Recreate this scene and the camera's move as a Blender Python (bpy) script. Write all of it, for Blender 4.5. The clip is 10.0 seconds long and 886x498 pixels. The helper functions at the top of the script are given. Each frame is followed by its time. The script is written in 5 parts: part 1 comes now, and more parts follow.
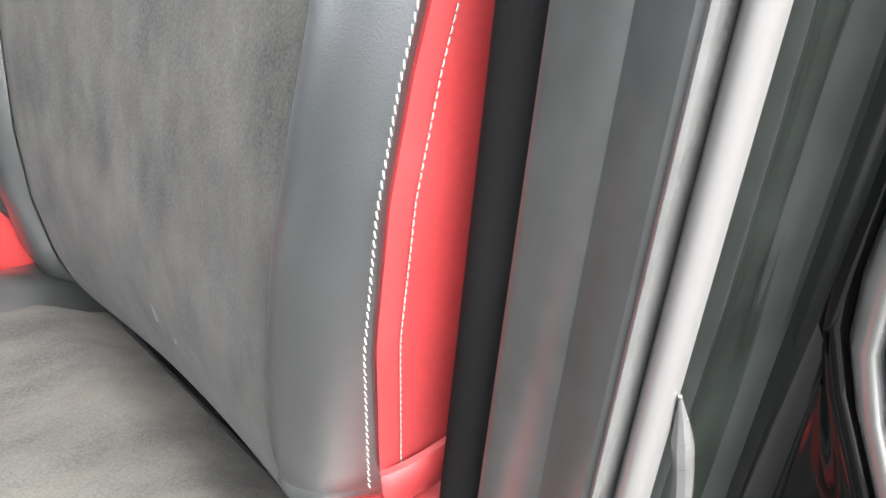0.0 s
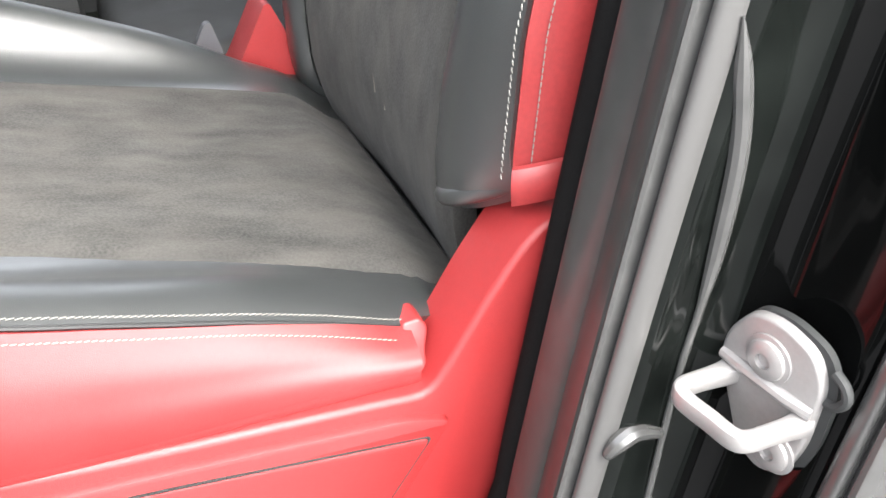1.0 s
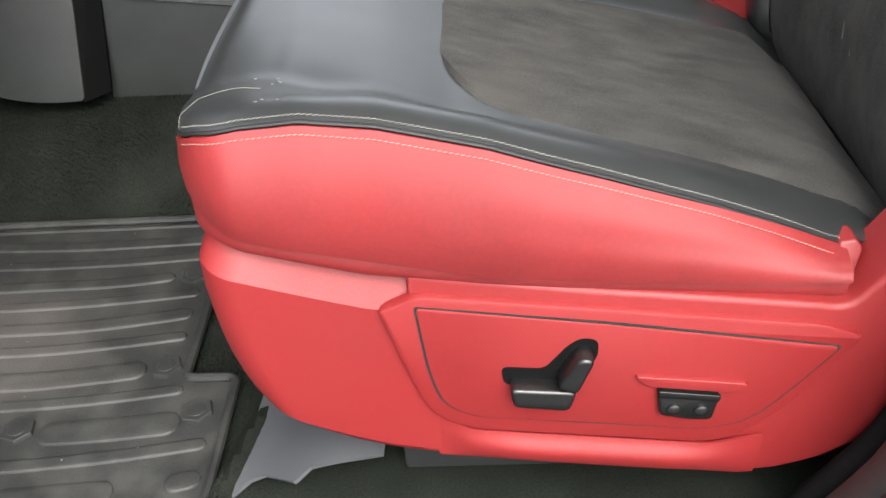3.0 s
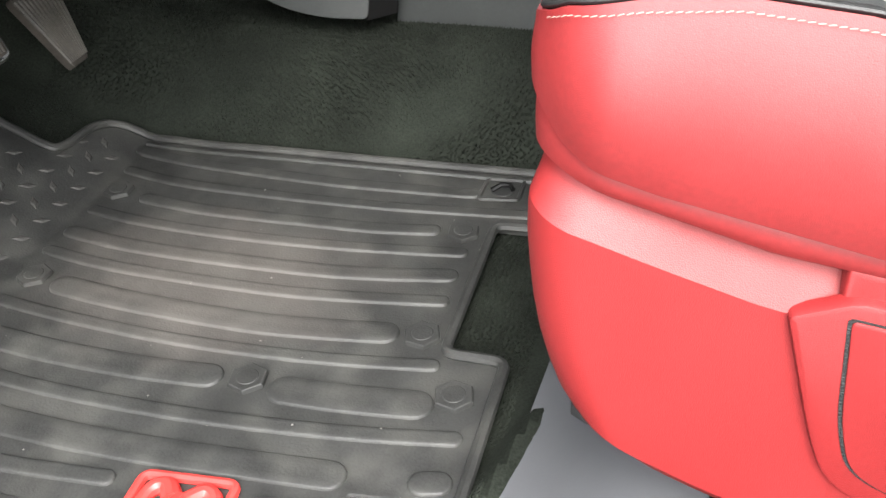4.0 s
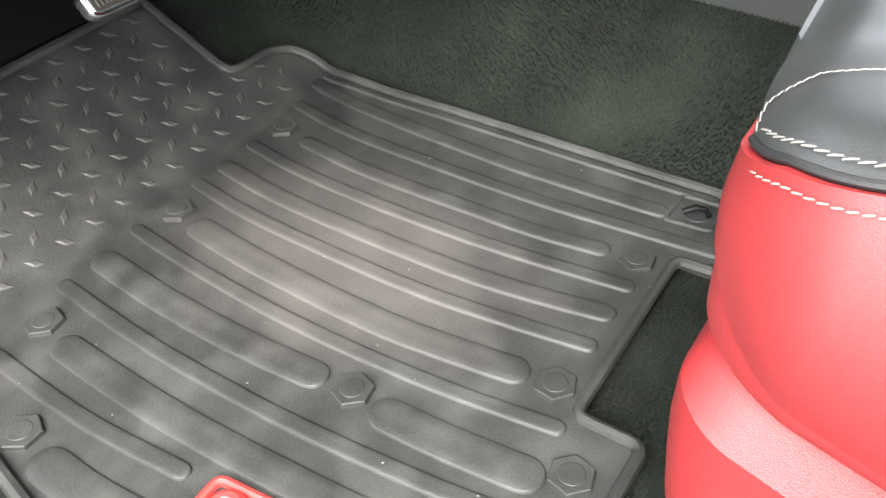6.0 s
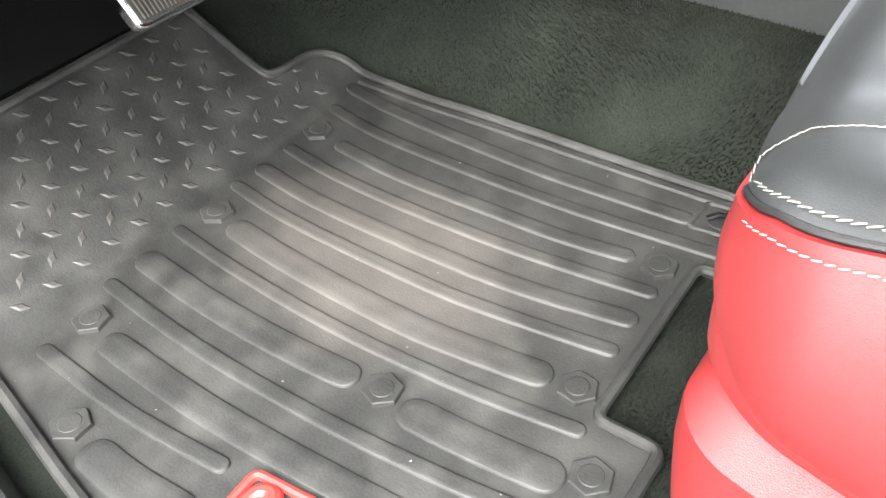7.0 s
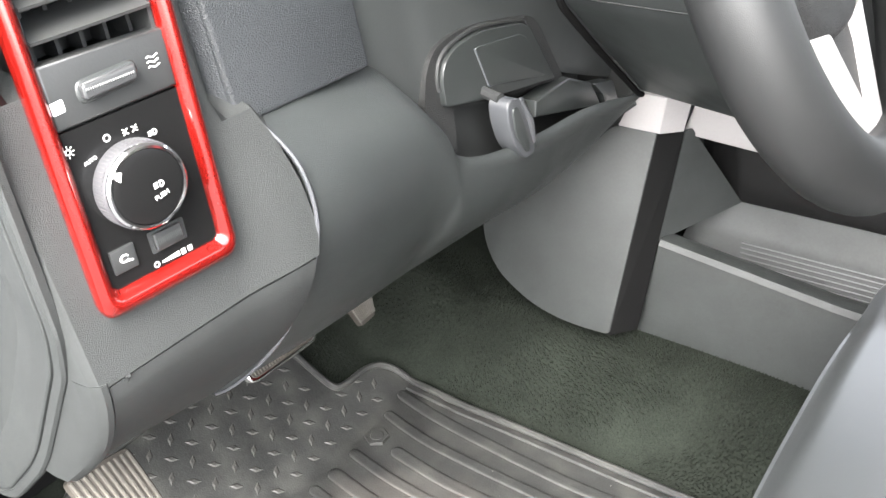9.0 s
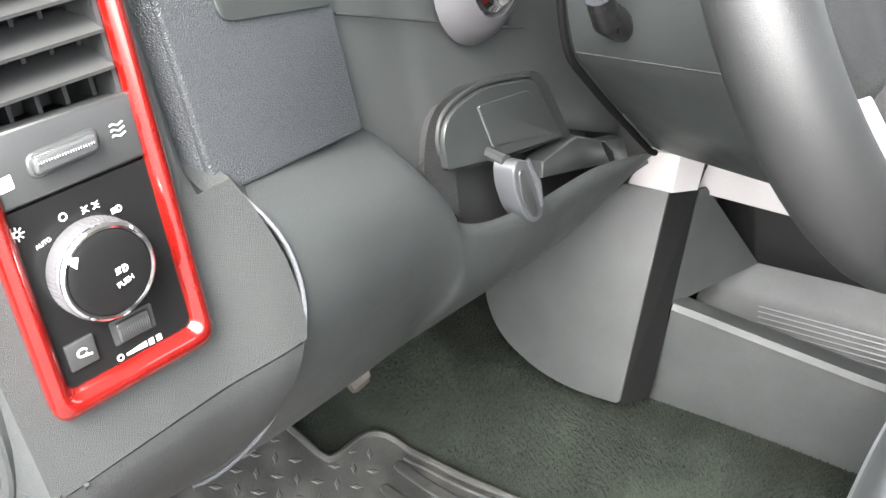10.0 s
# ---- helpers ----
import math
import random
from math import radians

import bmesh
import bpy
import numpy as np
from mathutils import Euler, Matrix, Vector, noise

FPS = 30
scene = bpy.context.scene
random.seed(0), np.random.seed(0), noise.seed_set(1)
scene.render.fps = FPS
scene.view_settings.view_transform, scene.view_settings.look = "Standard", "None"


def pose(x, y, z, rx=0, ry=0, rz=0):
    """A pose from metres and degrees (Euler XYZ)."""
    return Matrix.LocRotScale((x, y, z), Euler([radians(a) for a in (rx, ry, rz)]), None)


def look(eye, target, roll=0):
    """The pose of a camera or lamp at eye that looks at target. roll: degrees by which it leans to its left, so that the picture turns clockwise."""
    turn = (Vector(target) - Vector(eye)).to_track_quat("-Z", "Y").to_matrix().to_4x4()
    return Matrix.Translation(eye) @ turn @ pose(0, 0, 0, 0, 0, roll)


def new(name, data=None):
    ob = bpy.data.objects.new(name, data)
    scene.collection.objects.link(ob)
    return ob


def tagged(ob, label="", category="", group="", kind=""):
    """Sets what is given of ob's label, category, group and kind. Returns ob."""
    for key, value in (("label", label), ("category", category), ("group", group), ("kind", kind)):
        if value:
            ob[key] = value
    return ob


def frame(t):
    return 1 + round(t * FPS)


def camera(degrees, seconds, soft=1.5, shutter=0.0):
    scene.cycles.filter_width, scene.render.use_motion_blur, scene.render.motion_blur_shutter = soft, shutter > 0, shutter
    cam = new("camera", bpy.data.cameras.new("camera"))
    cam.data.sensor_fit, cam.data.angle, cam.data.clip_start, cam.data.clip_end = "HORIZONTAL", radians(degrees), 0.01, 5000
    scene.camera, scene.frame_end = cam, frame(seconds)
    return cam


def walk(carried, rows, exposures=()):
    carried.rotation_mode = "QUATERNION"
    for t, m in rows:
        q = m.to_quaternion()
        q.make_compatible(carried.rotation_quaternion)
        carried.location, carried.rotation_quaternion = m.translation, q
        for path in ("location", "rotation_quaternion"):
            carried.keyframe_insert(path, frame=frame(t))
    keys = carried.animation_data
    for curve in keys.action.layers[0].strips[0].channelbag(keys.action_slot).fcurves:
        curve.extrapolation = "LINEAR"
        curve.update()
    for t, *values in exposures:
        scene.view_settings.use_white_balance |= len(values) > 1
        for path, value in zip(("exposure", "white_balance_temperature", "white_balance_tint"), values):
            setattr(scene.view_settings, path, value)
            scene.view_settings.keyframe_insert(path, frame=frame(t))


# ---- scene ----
cam = camera(53.2, 10.0)
PATH = [
    (0, (0.666, -0.4, 0.761), (1.702, 0.78, -0.476), -3.2),
    (0.5, (0.621, -0.484, 0.728), (1.484, 0.83, -0.509), -3.5),
    (1, (0.605, -0.583, 0.660), (1.229, 0.943, -0.473), -1.9),
    (1.5, (0.618, -0.668, 0.667), (0.932, 0.931, -0.492), -4.8),
    (2, (0.603, -0.693, 0.674), (0.739, 0.937, -0.477), -4.9),
    (2.5, (0.546, -0.702, 0.691), (0.588, 0.921, -0.477), -3.6),
    (3, (0.479, -0.690, 0.686), (0.401, 0.925, -0.491), -3.7),
    (3.2, (0.445, -0.660, 0.660), (0.274, 0.945, -0.521), -4.7),
    (4.3, (0.348, -0.519, 0.513), (-0.307, 0.959, -0.664), -3.7),
    (4.5, (0.360, -0.509, 0.497), (-0.350, 0.905, -0.726), -3.5),
    (5, (0.358, -0.463, 0.510), (-0.443, 0.838, -0.780), -3.3),
    (5.5, (0.342, -0.404, 0.541), (-0.509, 0.858, -0.757), -2.3),
    (6, (0.328, -0.381, 0.553), (-0.569, 0.837, -0.756), -3.6),
    (7.5, (0.365, -0.399, 0.636), (-0.593, 0.751, -0.691), -5.0),
    (8, (0.400, -0.440, 0.734), (-0.586, 0.752, -0.534), -4.7),
    (8.5, (0.396, -0.479, 0.866), (-0.649, 0.781, -0.283), -5.2),
    (9, (0.377, -0.477, 0.909), (-0.690, 0.861, -0.127), -4.7),
    (9.5, (0.349, -0.434, 0.900), (-0.728, 0.943, -0.071), -4.6),
    (10, (0.331, -0.421, 0.898), (-0.754, 0.963, -0.055), -4.5),
]
# the clip's camera brightens and darkens its picture on the way
EXPOSURES = [(0, 3.65), (0.5, 3.45), (1, 2.9), (1.5, 2.28), (2, 1.9), (2.5, 1.8), (3, 1.62), (4.5, 2.5), (5.5, 2.52), (6.0, 2.68), (7.5, 3.06), (8.5, 3.2), (9.0, 3.25), (10, 3.45)]
walk(cam, [(t, look(eye, target, roll)) for t, eye, target, roll in PATH], EXPOSURES)


# ---- light ----
world = bpy.data.worlds.new("world")
scene.world = world
world.use_nodes = True
wn = world.node_tree.nodes
wl = world.node_tree.links
sky = wn.new("ShaderNodeTexSky")
sky.sky_type = "NISHITA"
sky.sun_disc = False
sky.sun_elevation = radians(52)
sky.sun_rotation = radians(159)
sky.air_density, sky.dust_density, sky.ozone_density = 1.0, 4.0, 0.6
pale = wn.new("ShaderNodeHueSaturation")
pale.inputs["Saturation"].default_value = 0.25
wl.new(sky.outputs[0], pale.inputs["Color"])
wl.new(pale.outputs[0], wn["Background"].inputs[0])
wn["Background"].inputs[1].default_value = 0.26

sun_data = bpy.data.lights.new("sun", "SUN")
sun_data.energy, sun_data.angle, sun_data.color = 0.5, radians(40), (1.0, 0.96, 0.90)
sun = new("sun", sun_data)
sun.matrix_world = look((1.4, -3.0, 3.2), (0.2, 0.1, 0.2))

# Added area lamp outside the door opening, filling in for sky light.
sky_fill = bpy.data.lights.new("sky_fill", "AREA")
sky_fill.shape, sky_fill.size, sky_fill.size_y = "RECTANGLE", 1.2, 0.9
sky_fill.energy, sky_fill.color = 3.2, (1.0, 0.99, 0.97)
sky_fill_lamp = new("sky_fill", sky_fill)
sky_fill_lamp.matrix_world = look((0.40, -0.98, 1.80), (0.0, 0.15, 0.2))


# ---- materials ----


def material(name, base, rough=0.5, metal=0.0, vary=0.12, big=6.0, fine=300.0, bump=0.1, cell=0.0, spec=0.5, coat=0.0, stain=None, sheen=0.0, patch=None, stretch=None, grain=0.6):
    """A surface with two scales of colour variation and fine relief; cell: size of a leather or plastic grain per metre."""
    m = bpy.data.materials.new(name)
    m.use_nodes = True
    n, k = m.node_tree.nodes, m.node_tree.links
    b = n["Principled BSDF"]
    b.inputs["Metallic"].default_value = metal
    b.inputs["Specular IOR Level"].default_value = spec
    b.inputs["Coat Weight"].default_value = coat
    b.inputs["Coat Roughness"].default_value = 0.06 if rough < 0.25 else 0.7 * rough
    b.inputs["Sheen Weight"].default_value = sheen
    tc = n.new("ShaderNodeTexCoord")

    def noise_node(scale, detail=4.0):
        q = n.new("ShaderNodeTexNoise")
        q.inputs["Scale"].default_value, q.inputs["Detail"].default_value = scale, detail
        if stretch and scale < 50:
            pull = n.new("ShaderNodeVectorMath")
            pull.operation = "MULTIPLY"
            pull.inputs[1].default_value = stretch
            k.new(tc.outputs["Object"], pull.inputs[0])
            k.new(pull.outputs[0], q.inputs["Vector"])
        else:
            k.new(tc.outputs["Object"], q.inputs["Vector"])
        return q

    def ramp(source, lo, hi, a, c):
        q = n.new("ShaderNodeMapRange")
        for i, v in zip((1, 2, 3, 4), (lo, hi, a, c)):
            q.inputs[i].default_value = v
        k.new(source, q.inputs[0])
        return q.outputs[0]

    large, small = noise_node(big), noise_node(fine, 2.0 if grain < 1 else 5.0)
    total = n.new("ShaderNodeMath")
    total.operation = "ADD"
    k.new(ramp(large.outputs[0], 0.3, 0.7, 1 - vary, 1 + vary), total.inputs[0])
    k.new(ramp(small.outputs[0], 0.3, 0.7, -grain * vary, grain * vary), total.inputs[1])
    colour = n.new("ShaderNodeVectorMath")
    colour.operation = "SCALE"
    colour.inputs[0].default_value = base
    k.new(total.outputs[0], colour.inputs["Scale"])
    out = colour.outputs[0]
    if stain:
        tint, scale, lo, hi, amount = stain
        s = noise_node(scale, 6.0)
        mix = n.new("ShaderNodeMix")
        mix.data_type = "RGBA"
        mix.inputs[7].default_value = (*tint, 1)
        k.new(ramp(s.outputs[0], lo, hi, 0.0, amount), mix.inputs[0])
        k.new(out, mix.inputs[6])
        out = mix.outputs[2]
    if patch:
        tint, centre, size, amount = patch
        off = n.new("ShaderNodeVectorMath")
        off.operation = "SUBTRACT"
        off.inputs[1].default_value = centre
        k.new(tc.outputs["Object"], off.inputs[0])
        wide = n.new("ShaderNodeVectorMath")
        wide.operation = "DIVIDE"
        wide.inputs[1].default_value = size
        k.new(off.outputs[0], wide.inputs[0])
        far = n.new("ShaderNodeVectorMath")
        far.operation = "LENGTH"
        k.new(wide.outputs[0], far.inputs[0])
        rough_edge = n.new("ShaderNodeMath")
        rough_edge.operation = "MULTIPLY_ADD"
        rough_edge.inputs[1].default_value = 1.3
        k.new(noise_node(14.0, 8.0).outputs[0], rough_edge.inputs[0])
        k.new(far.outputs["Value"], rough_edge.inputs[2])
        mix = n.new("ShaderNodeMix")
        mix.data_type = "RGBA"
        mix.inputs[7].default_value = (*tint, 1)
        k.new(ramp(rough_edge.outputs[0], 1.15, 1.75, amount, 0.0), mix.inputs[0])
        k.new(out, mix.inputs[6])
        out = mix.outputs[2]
    k.new(out, b.inputs["Base Color"])
    swing = 0.12 * rough if vary > 0.03 else 0.0
    k.new(ramp(noise_node(big * 2.3).outputs[0], 0.3, 0.7, rough - swing, min(1.0, rough + swing)), b.inputs["Roughness"])
    if bump:
        bn = n.new("ShaderNodeBump")
        bn.inputs["Strength"].default_value = bump
        bn.inputs["Distance"].default_value = 0.001
        if cell:
            v = n.new("ShaderNodeTexVoronoi")
            v.feature = "DISTANCE_TO_EDGE"
            v.inputs["Scale"].default_value = cell
            warp = n.new("ShaderNodeVectorMath")
            warp.operation = "MULTIPLY_ADD"
            warp.inputs[1].default_value = (0.35 / cell,) * 3
            k.new(noise_node(cell * 0.6, 2.0).outputs["Color"], warp.inputs[0])
            k.new(tc.outputs["Object"], warp.inputs[2])
            k.new(warp.outputs[0], v.inputs["Vector"])
            k.new(ramp(v.outputs["Distance"], 0.0, 0.25, 0.0, 1.0), bn.inputs["Height"])
        else:
            k.new(small.outputs[0], bn.inputs["Height"])
        k.new(bn.outputs[0], b.inputs["Normal"])
    return m


RED = (0.188, 0.0172, 0.0178)
red_leather = material("red_leather", RED, 0.45, vary=0.12, big=9, bump=0.10, cell=1000, spec=0.52)
red_plastic = material("red_plastic", (0.190, 0.0145, 0.0150), 0.47, vary=0.06, bump=0.18, cell=900, spec=0.42)
black_leather = material("black_leather", (0.019, 0.0205, 0.0205), 0.40, vary=0.08, bump=0.12, cell=800, spec=0.8, coat=0.6)
suede = material("suede", (0.032, 0.0312, 0.0290), 0.88, vary=0.30, big=14, fine=500, bump=0.25, spec=0.15, sheen=0.03, stain=((0.064, 0.060, 0.053), 11.0, 0.40, 0.70, 0.50), stretch=(1.0, 2.2, 1.2), grain=0.9)
thread = material("thread", (0.150, 0.145, 0.132), 0.7, bump=0)
thread_red = material("thread_red", (0.36, 0.22, 0.185), 0.7, bump=0)
dash_plastic = material("dash_plastic", (0.0225, 0.0245, 0.0238), 0.56, vary=0.10, bump=0.42, cell=900, spec=0.4)
smooth_plastic = material("smooth_plastic", (0.022, 0.0245, 0.0240), 0.34, vary=0.10, big=12, fine=500, bump=0.08, spec=0.65)
# Column cover: smooth plastic with its sheen put into a paler base.
lit_cover_plastic = material("lit_cover_plastic", (0.038, 0.041, 0.0405), 0.38, vary=0.08, big=10, fine=500, bump=0.06, spec=0.6)
knee_plastic = material("knee_plastic", (0.024, 0.0268, 0.0265), 0.40, vary=0.10, big=10, bump=0.22, cell=850, spec=0.65)
pad_leather = material("pad_leather", (0.021, 0.0235, 0.0255), 0.48, vary=0.08, bump=0.45, cell=520)
grey_plastic = material("grey_plastic", (0.060, 0.062, 0.067), 0.55, vary=0.05, bump=0.1, fine=900)
console_plastic = material("console_plastic", (0.023, 0.0255, 0.0247), 0.50, vary=0.14, big=16, bump=0.25, cell=900)
slat_plastic = material("slat_plastic", (0.028, 0.029, 0.029), 0.5, vary=0.06, bump=0.08, fine=700)
wheel_grey = material("wheel_grey", (0.034, 0.035, 0.036), 0.4, vary=0.06, bump=0.05, fine=700)
knob_grey = material("knob_grey", (0.062, 0.061, 0.064), 0.36, vary=0.04, bump=0.05, fine=700)
grip_plastic = material("grip_plastic", (0.040, 0.042, 0.045), 0.36, vary=0.05, bump=0.05, fine=600)
hub_plastic = material("hub_plastic", (0.008, 0.0085, 0.0085), 0.65, vary=0.1, bump=0.6, cell=500)
satin_black = material("satin_black", (0.020, 0.021, 0.021), 0.40, vary=0.08, fine=600, bump=0.08)
dark_plastic = material("dark_plastic", (0.013, 0.014, 0.014), 0.68, vary=0.1, bump=0.08)
switch_black = material("switch_black", (0.007, 0.007, 0.007), 0.27, vary=0.1, bump=0.05)
gloss_black = material("gloss_black", (0.006, 0.006, 0.006), 0.24, vary=0.1, bump=0, spec=0.3)
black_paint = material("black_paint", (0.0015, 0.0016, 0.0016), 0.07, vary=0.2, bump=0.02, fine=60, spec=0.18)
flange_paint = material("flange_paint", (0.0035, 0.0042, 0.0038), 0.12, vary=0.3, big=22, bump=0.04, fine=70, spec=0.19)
# Glossy black edges of the pillar: their sky glints painted as a pale base.
edge_glint = material("edge_glint", (0.040, 0.040, 0.039), 0.24, vary=0.12, big=30, bump=0.03, fine=90, spec=0.8)
jamb_paint = material("jamb_paint", (0.025, 0.026, 0.025), 0.34, vary=0.2, big=14, bump=0.03, fine=80, spec=0.5, stretch=(1.0, 1.0, 0.25))
ridge_trim = material("ridge_trim", (0.050, 0.049, 0.048), 0.30, metal=0.0, vary=0.02, big=2, spec=0.55, bump=0)
# Seal black; also colours the stack edge's shade and the firewall shadow.
seal_and_shade_black = material("seal_and_shade_black", (0.005, 0.005, 0.005), 0.85, vary=0.2, fine=900, bump=0.5, spec=0.05)
zinc = material("zinc", (0.28, 0.27, 0.265), 0.36, metal=0.55, vary=0.06, bump=0.05)
chrome = material("chrome", (0.75, 0.75, 0.75), 0.10, metal=1.0, vary=0.02, bump=0)
silver_trim = material("silver_trim", (0.40, 0.385, 0.38), 0.36, metal=0.35, vary=0.03, bump=0.02)
candy_red = material("candy_red", (0.19, 0.0065, 0.0045), 0.22, metal=0.5, vary=0.12, big=30, bump=0, coat=1.0)
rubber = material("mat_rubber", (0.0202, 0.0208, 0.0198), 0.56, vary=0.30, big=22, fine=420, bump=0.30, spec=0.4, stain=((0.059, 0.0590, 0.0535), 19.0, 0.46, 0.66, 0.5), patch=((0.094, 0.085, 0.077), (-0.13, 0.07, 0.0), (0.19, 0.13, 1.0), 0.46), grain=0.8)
red_rubber = material("red_rubber", (0.55, 0.035, 0.03), 0.45, vary=0.06, bump=0.05)
carpet_fibre = material("carpet_fibre", (0.0112, 0.0132, 0.0105), 0.95, vary=0.28, big=13, fine=420, bump=0.6, spec=0.05, grain=1.6)
pedal_rubber = material("pedal_rubber", (0.064, 0.0585, 0.049), 0.6, vary=0.25, big=25, bump=0.1)
pedal_base = material("pedal_base", (0.036, 0.031, 0.025), 0.7, vary=0.25, big=30, bump=0.15)
pedal_dark = material("pedal_dark", (0.04, 0.04, 0.038), 0.6, vary=0.2, bump=0.1)
print_white = material("print_white", (0.60, 0.60, 0.585), 0.5, vary=0.02, bump=0)
wheel_leather = material("wheel_leather", (0.010, 0.0105, 0.0105), 0.50, vary=0.08, bump=0.12, cell=900)
headliner = material("headliner", (0.74, 0.73, 0.71), 0.9, vary=0.05, bump=0.2)
asphalt = material("asphalt", (0.055, 0.055, 0.056), 0.85, vary=0.15, big=2, bump=0.2)

# ---- helpers for shapes ----


def smoothstep(a, b, v):
    t = max(0.0, min(1.0, (v - a) / (b - a)))
    return t * t * (3 - 2 * t)


def table(pairs, v):
    """Piecewise smooth value from pairs in rising order."""
    if v <= pairs[0][0]:
        return pairs[0][1]
    for (a, p), (b, q) in zip(pairs, pairs[1:]):
        if v <= b:
            return p + (q - p) * (v - a) / (b - a)
    return pairs[-1][1]


def thing(name, label, category, at=(0, 0, 0), group="", kind=""):
    ob = new(name)
    ob.location = at
    ob.empty_display_size = 0.05
    return tagged(ob, label, category, group, kind)


def part(name, bm, mat, parent=None, label="", smooth=True, sharp=35):
    me = bpy.data.meshes.new(name)
    bmesh.ops.recalc_face_normals(bm, faces=bm.faces)
    limit = radians(sharp)
    for e in bm.edges:
        if len(e.link_faces) == 2 and e.calc_face_angle(0.0) > limit:
            e.smooth = False
    for f in bm.faces:
        f.smooth = smooth
    bm.to_mesh(me)
    bm.free()
    me.materials.append(mat)
    ob = new(name, me)
    if parent:
        ob.parent = parent
        ob.matrix_parent_inverse = Matrix.Translation(-parent.location) if parent.type == "EMPTY" else Matrix()
    if label:
        ob["label"] = label
    return ob


def single(name, bm, mat, label, category, kind="", group="", smooth=True, sharp=35):
    return tagged(part(name, bm, mat, None, "", smooth, sharp), label, category, group, kind)


def sheet(rows, bm=None, close_u=False):
    """Quads over rows of points."""
    bm = bm or bmesh.new()
    vs = [[bm.verts.new(p) for p in r] for r in rows]
    n = len(vs[0])
    for a, b in zip(vs, vs[1:]):
        for i in range(n if close_u else n - 1):
            j = (i + 1) % n
            bm.faces.new((a[i], a[j], b[j], b[i]))
    return bm


def shell(rows, thick, bm=None):
    """A sheet with thickness: the second skin lies thick metres behind, along the first skin's normals."""
    bm = bm or bmesh.new()
    nr, nc = len(rows), len(rows[0])
    pts = [[Vector(p) for p in r] for r in rows]

    def normal(i, j):
        a = pts[min(i + 1, nr - 1)][j] - pts[max(i - 1, 0)][j]
        b = pts[i][min(j + 1, nc - 1)] - pts[i][max(j - 1, 0)]
        c = a.cross(b)
        return c.normalized() if c.length > 1e-12 else Vector((0, 0, 1))

    front = [[bm.verts.new(p) for p in r] for r in pts]
    back = [[bm.verts.new(pts[i][j] + normal(i, j) * thick) for j in range(nc)] for i in range(nr)]
    for i in range(nr - 1):
        for j in range(nc - 1):
            bm.faces.new((front[i][j], front[i][j + 1], front[i + 1][j + 1], front[i + 1][j]))
            bm.faces.new((back[i][j], back[i + 1][j], back[i + 1][j + 1], back[i][j + 1]))
    for i in range(nr - 1):
        for j in (0, nc - 1):
            bm.faces.new((front[i][j], front[i + 1][j], back[i + 1][j], back[i][j]))
    for j in range(nc - 1):
        for i in (0, nr - 1):
            bm.faces.new((front[i][j], front[i][j + 1], back[i][j + 1], back[i][j]))
    return bm


def tube(points, r, sides=8, bm=None, closed=False, squash=1.0):
    """A round bar along points, with ends closed; r may be a list."""
    bm = bm or bmesh.new()
    pts = [Vector(p) for p in points]
    n = len(pts)
    rings = []
    ref = None
    for i, p in enumerate(pts):
        a = pts[(i - 1) % n] if closed or i else p
        b = pts[(i + 1) % n] if closed or i < n - 1 else p
        d = (b - a).normalized()
        if ref is None:
            ref = Vector((0, 0, 1)) if abs(d.z) < 0.9 else Vector((1, 0, 0))
        side = d.cross(ref).normalized()
        up = side.cross(d).normalized()
        ref = up
        rad = r[i] if isinstance(r, (list, tuple)) else r
        rings.append([bm.verts.new(p + rad * (math.cos(2 * math.pi * k / sides) * side + squash * math.sin(2 * math.pi * k / sides) * up)) for k in range(sides)])
    pairs = list(zip(rings, rings[1:])) + ([(rings[-1], rings[0])] if closed else [])
    for a, b in pairs:
        for k in range(sides):
            j = (k + 1) % sides
            bm.faces.new((a[k], a[j], b[j], b[k]))
    if not closed:
        bm.faces.new(rings[0][::-1])
        bm.faces.new(rings[-1])
    return bm


def rounded(poly, r, steps=5):
    """A polygon with its corners rounded; r: one radius or one for each corner."""
    out = []
    n = len(poly)
    for i in range(n):
        p, a, b = Vector(poly[i]), Vector(poly[i - 1]), Vector(poly[(i + 1) % n])
        rad = r[i] if isinstance(r, (list, tuple)) else r
        da, db = (a - p), (b - p)
        d = min(rad, 0.49 * da.length, 0.49 * db.length)
        if d < 1e-5:
            out.append(tuple(p))
            continue
        s, e = p + da.normalized() * d, p + db.normalized() * d
        for k in range(steps + 1):
            t = k / steps
            out.append(tuple((1 - t) ** 2 * s + 2 * t * (1 - t) * p + t * t * e))
    return out


def prism(poly, place, d0, d1, bevel=0.0, segments=3, bm=None, both=False):
    """A polygon in (u, v) drawn out from depth d0 to d1; the edge at d1 is rounded. place(u, v, w) gives the point."""
    own = bmesh.new()
    low = [own.verts.new(place(u, v, d0)) for u, v in poly]
    high = [own.verts.new(place(u, v, d1)) for u, v in poly]
    n = len(poly)
    top = own.faces.new(high)
    bottom = own.faces.new(low[::-1])
    for i in range(n):
        j = (i + 1) % n
        own.faces.new((low[i], low[j], high[j], high[i]))
    own.normal_update()
    if bevel:
        edges = list(top.edges) + (list(bottom.edges) if both else [])
        bmesh.ops.bevel(own, geom=edges, offset=bevel, segments=segments, profile=0.5, affect="EDGES", clamp_overlap=True)
    if bm is None:
        return own
    tmp = bpy.data.meshes.new("tmp")
    own.to_mesh(tmp)
    own.free()
    bm.from_mesh(tmp)
    bpy.data.meshes.remove(tmp)
    return bm


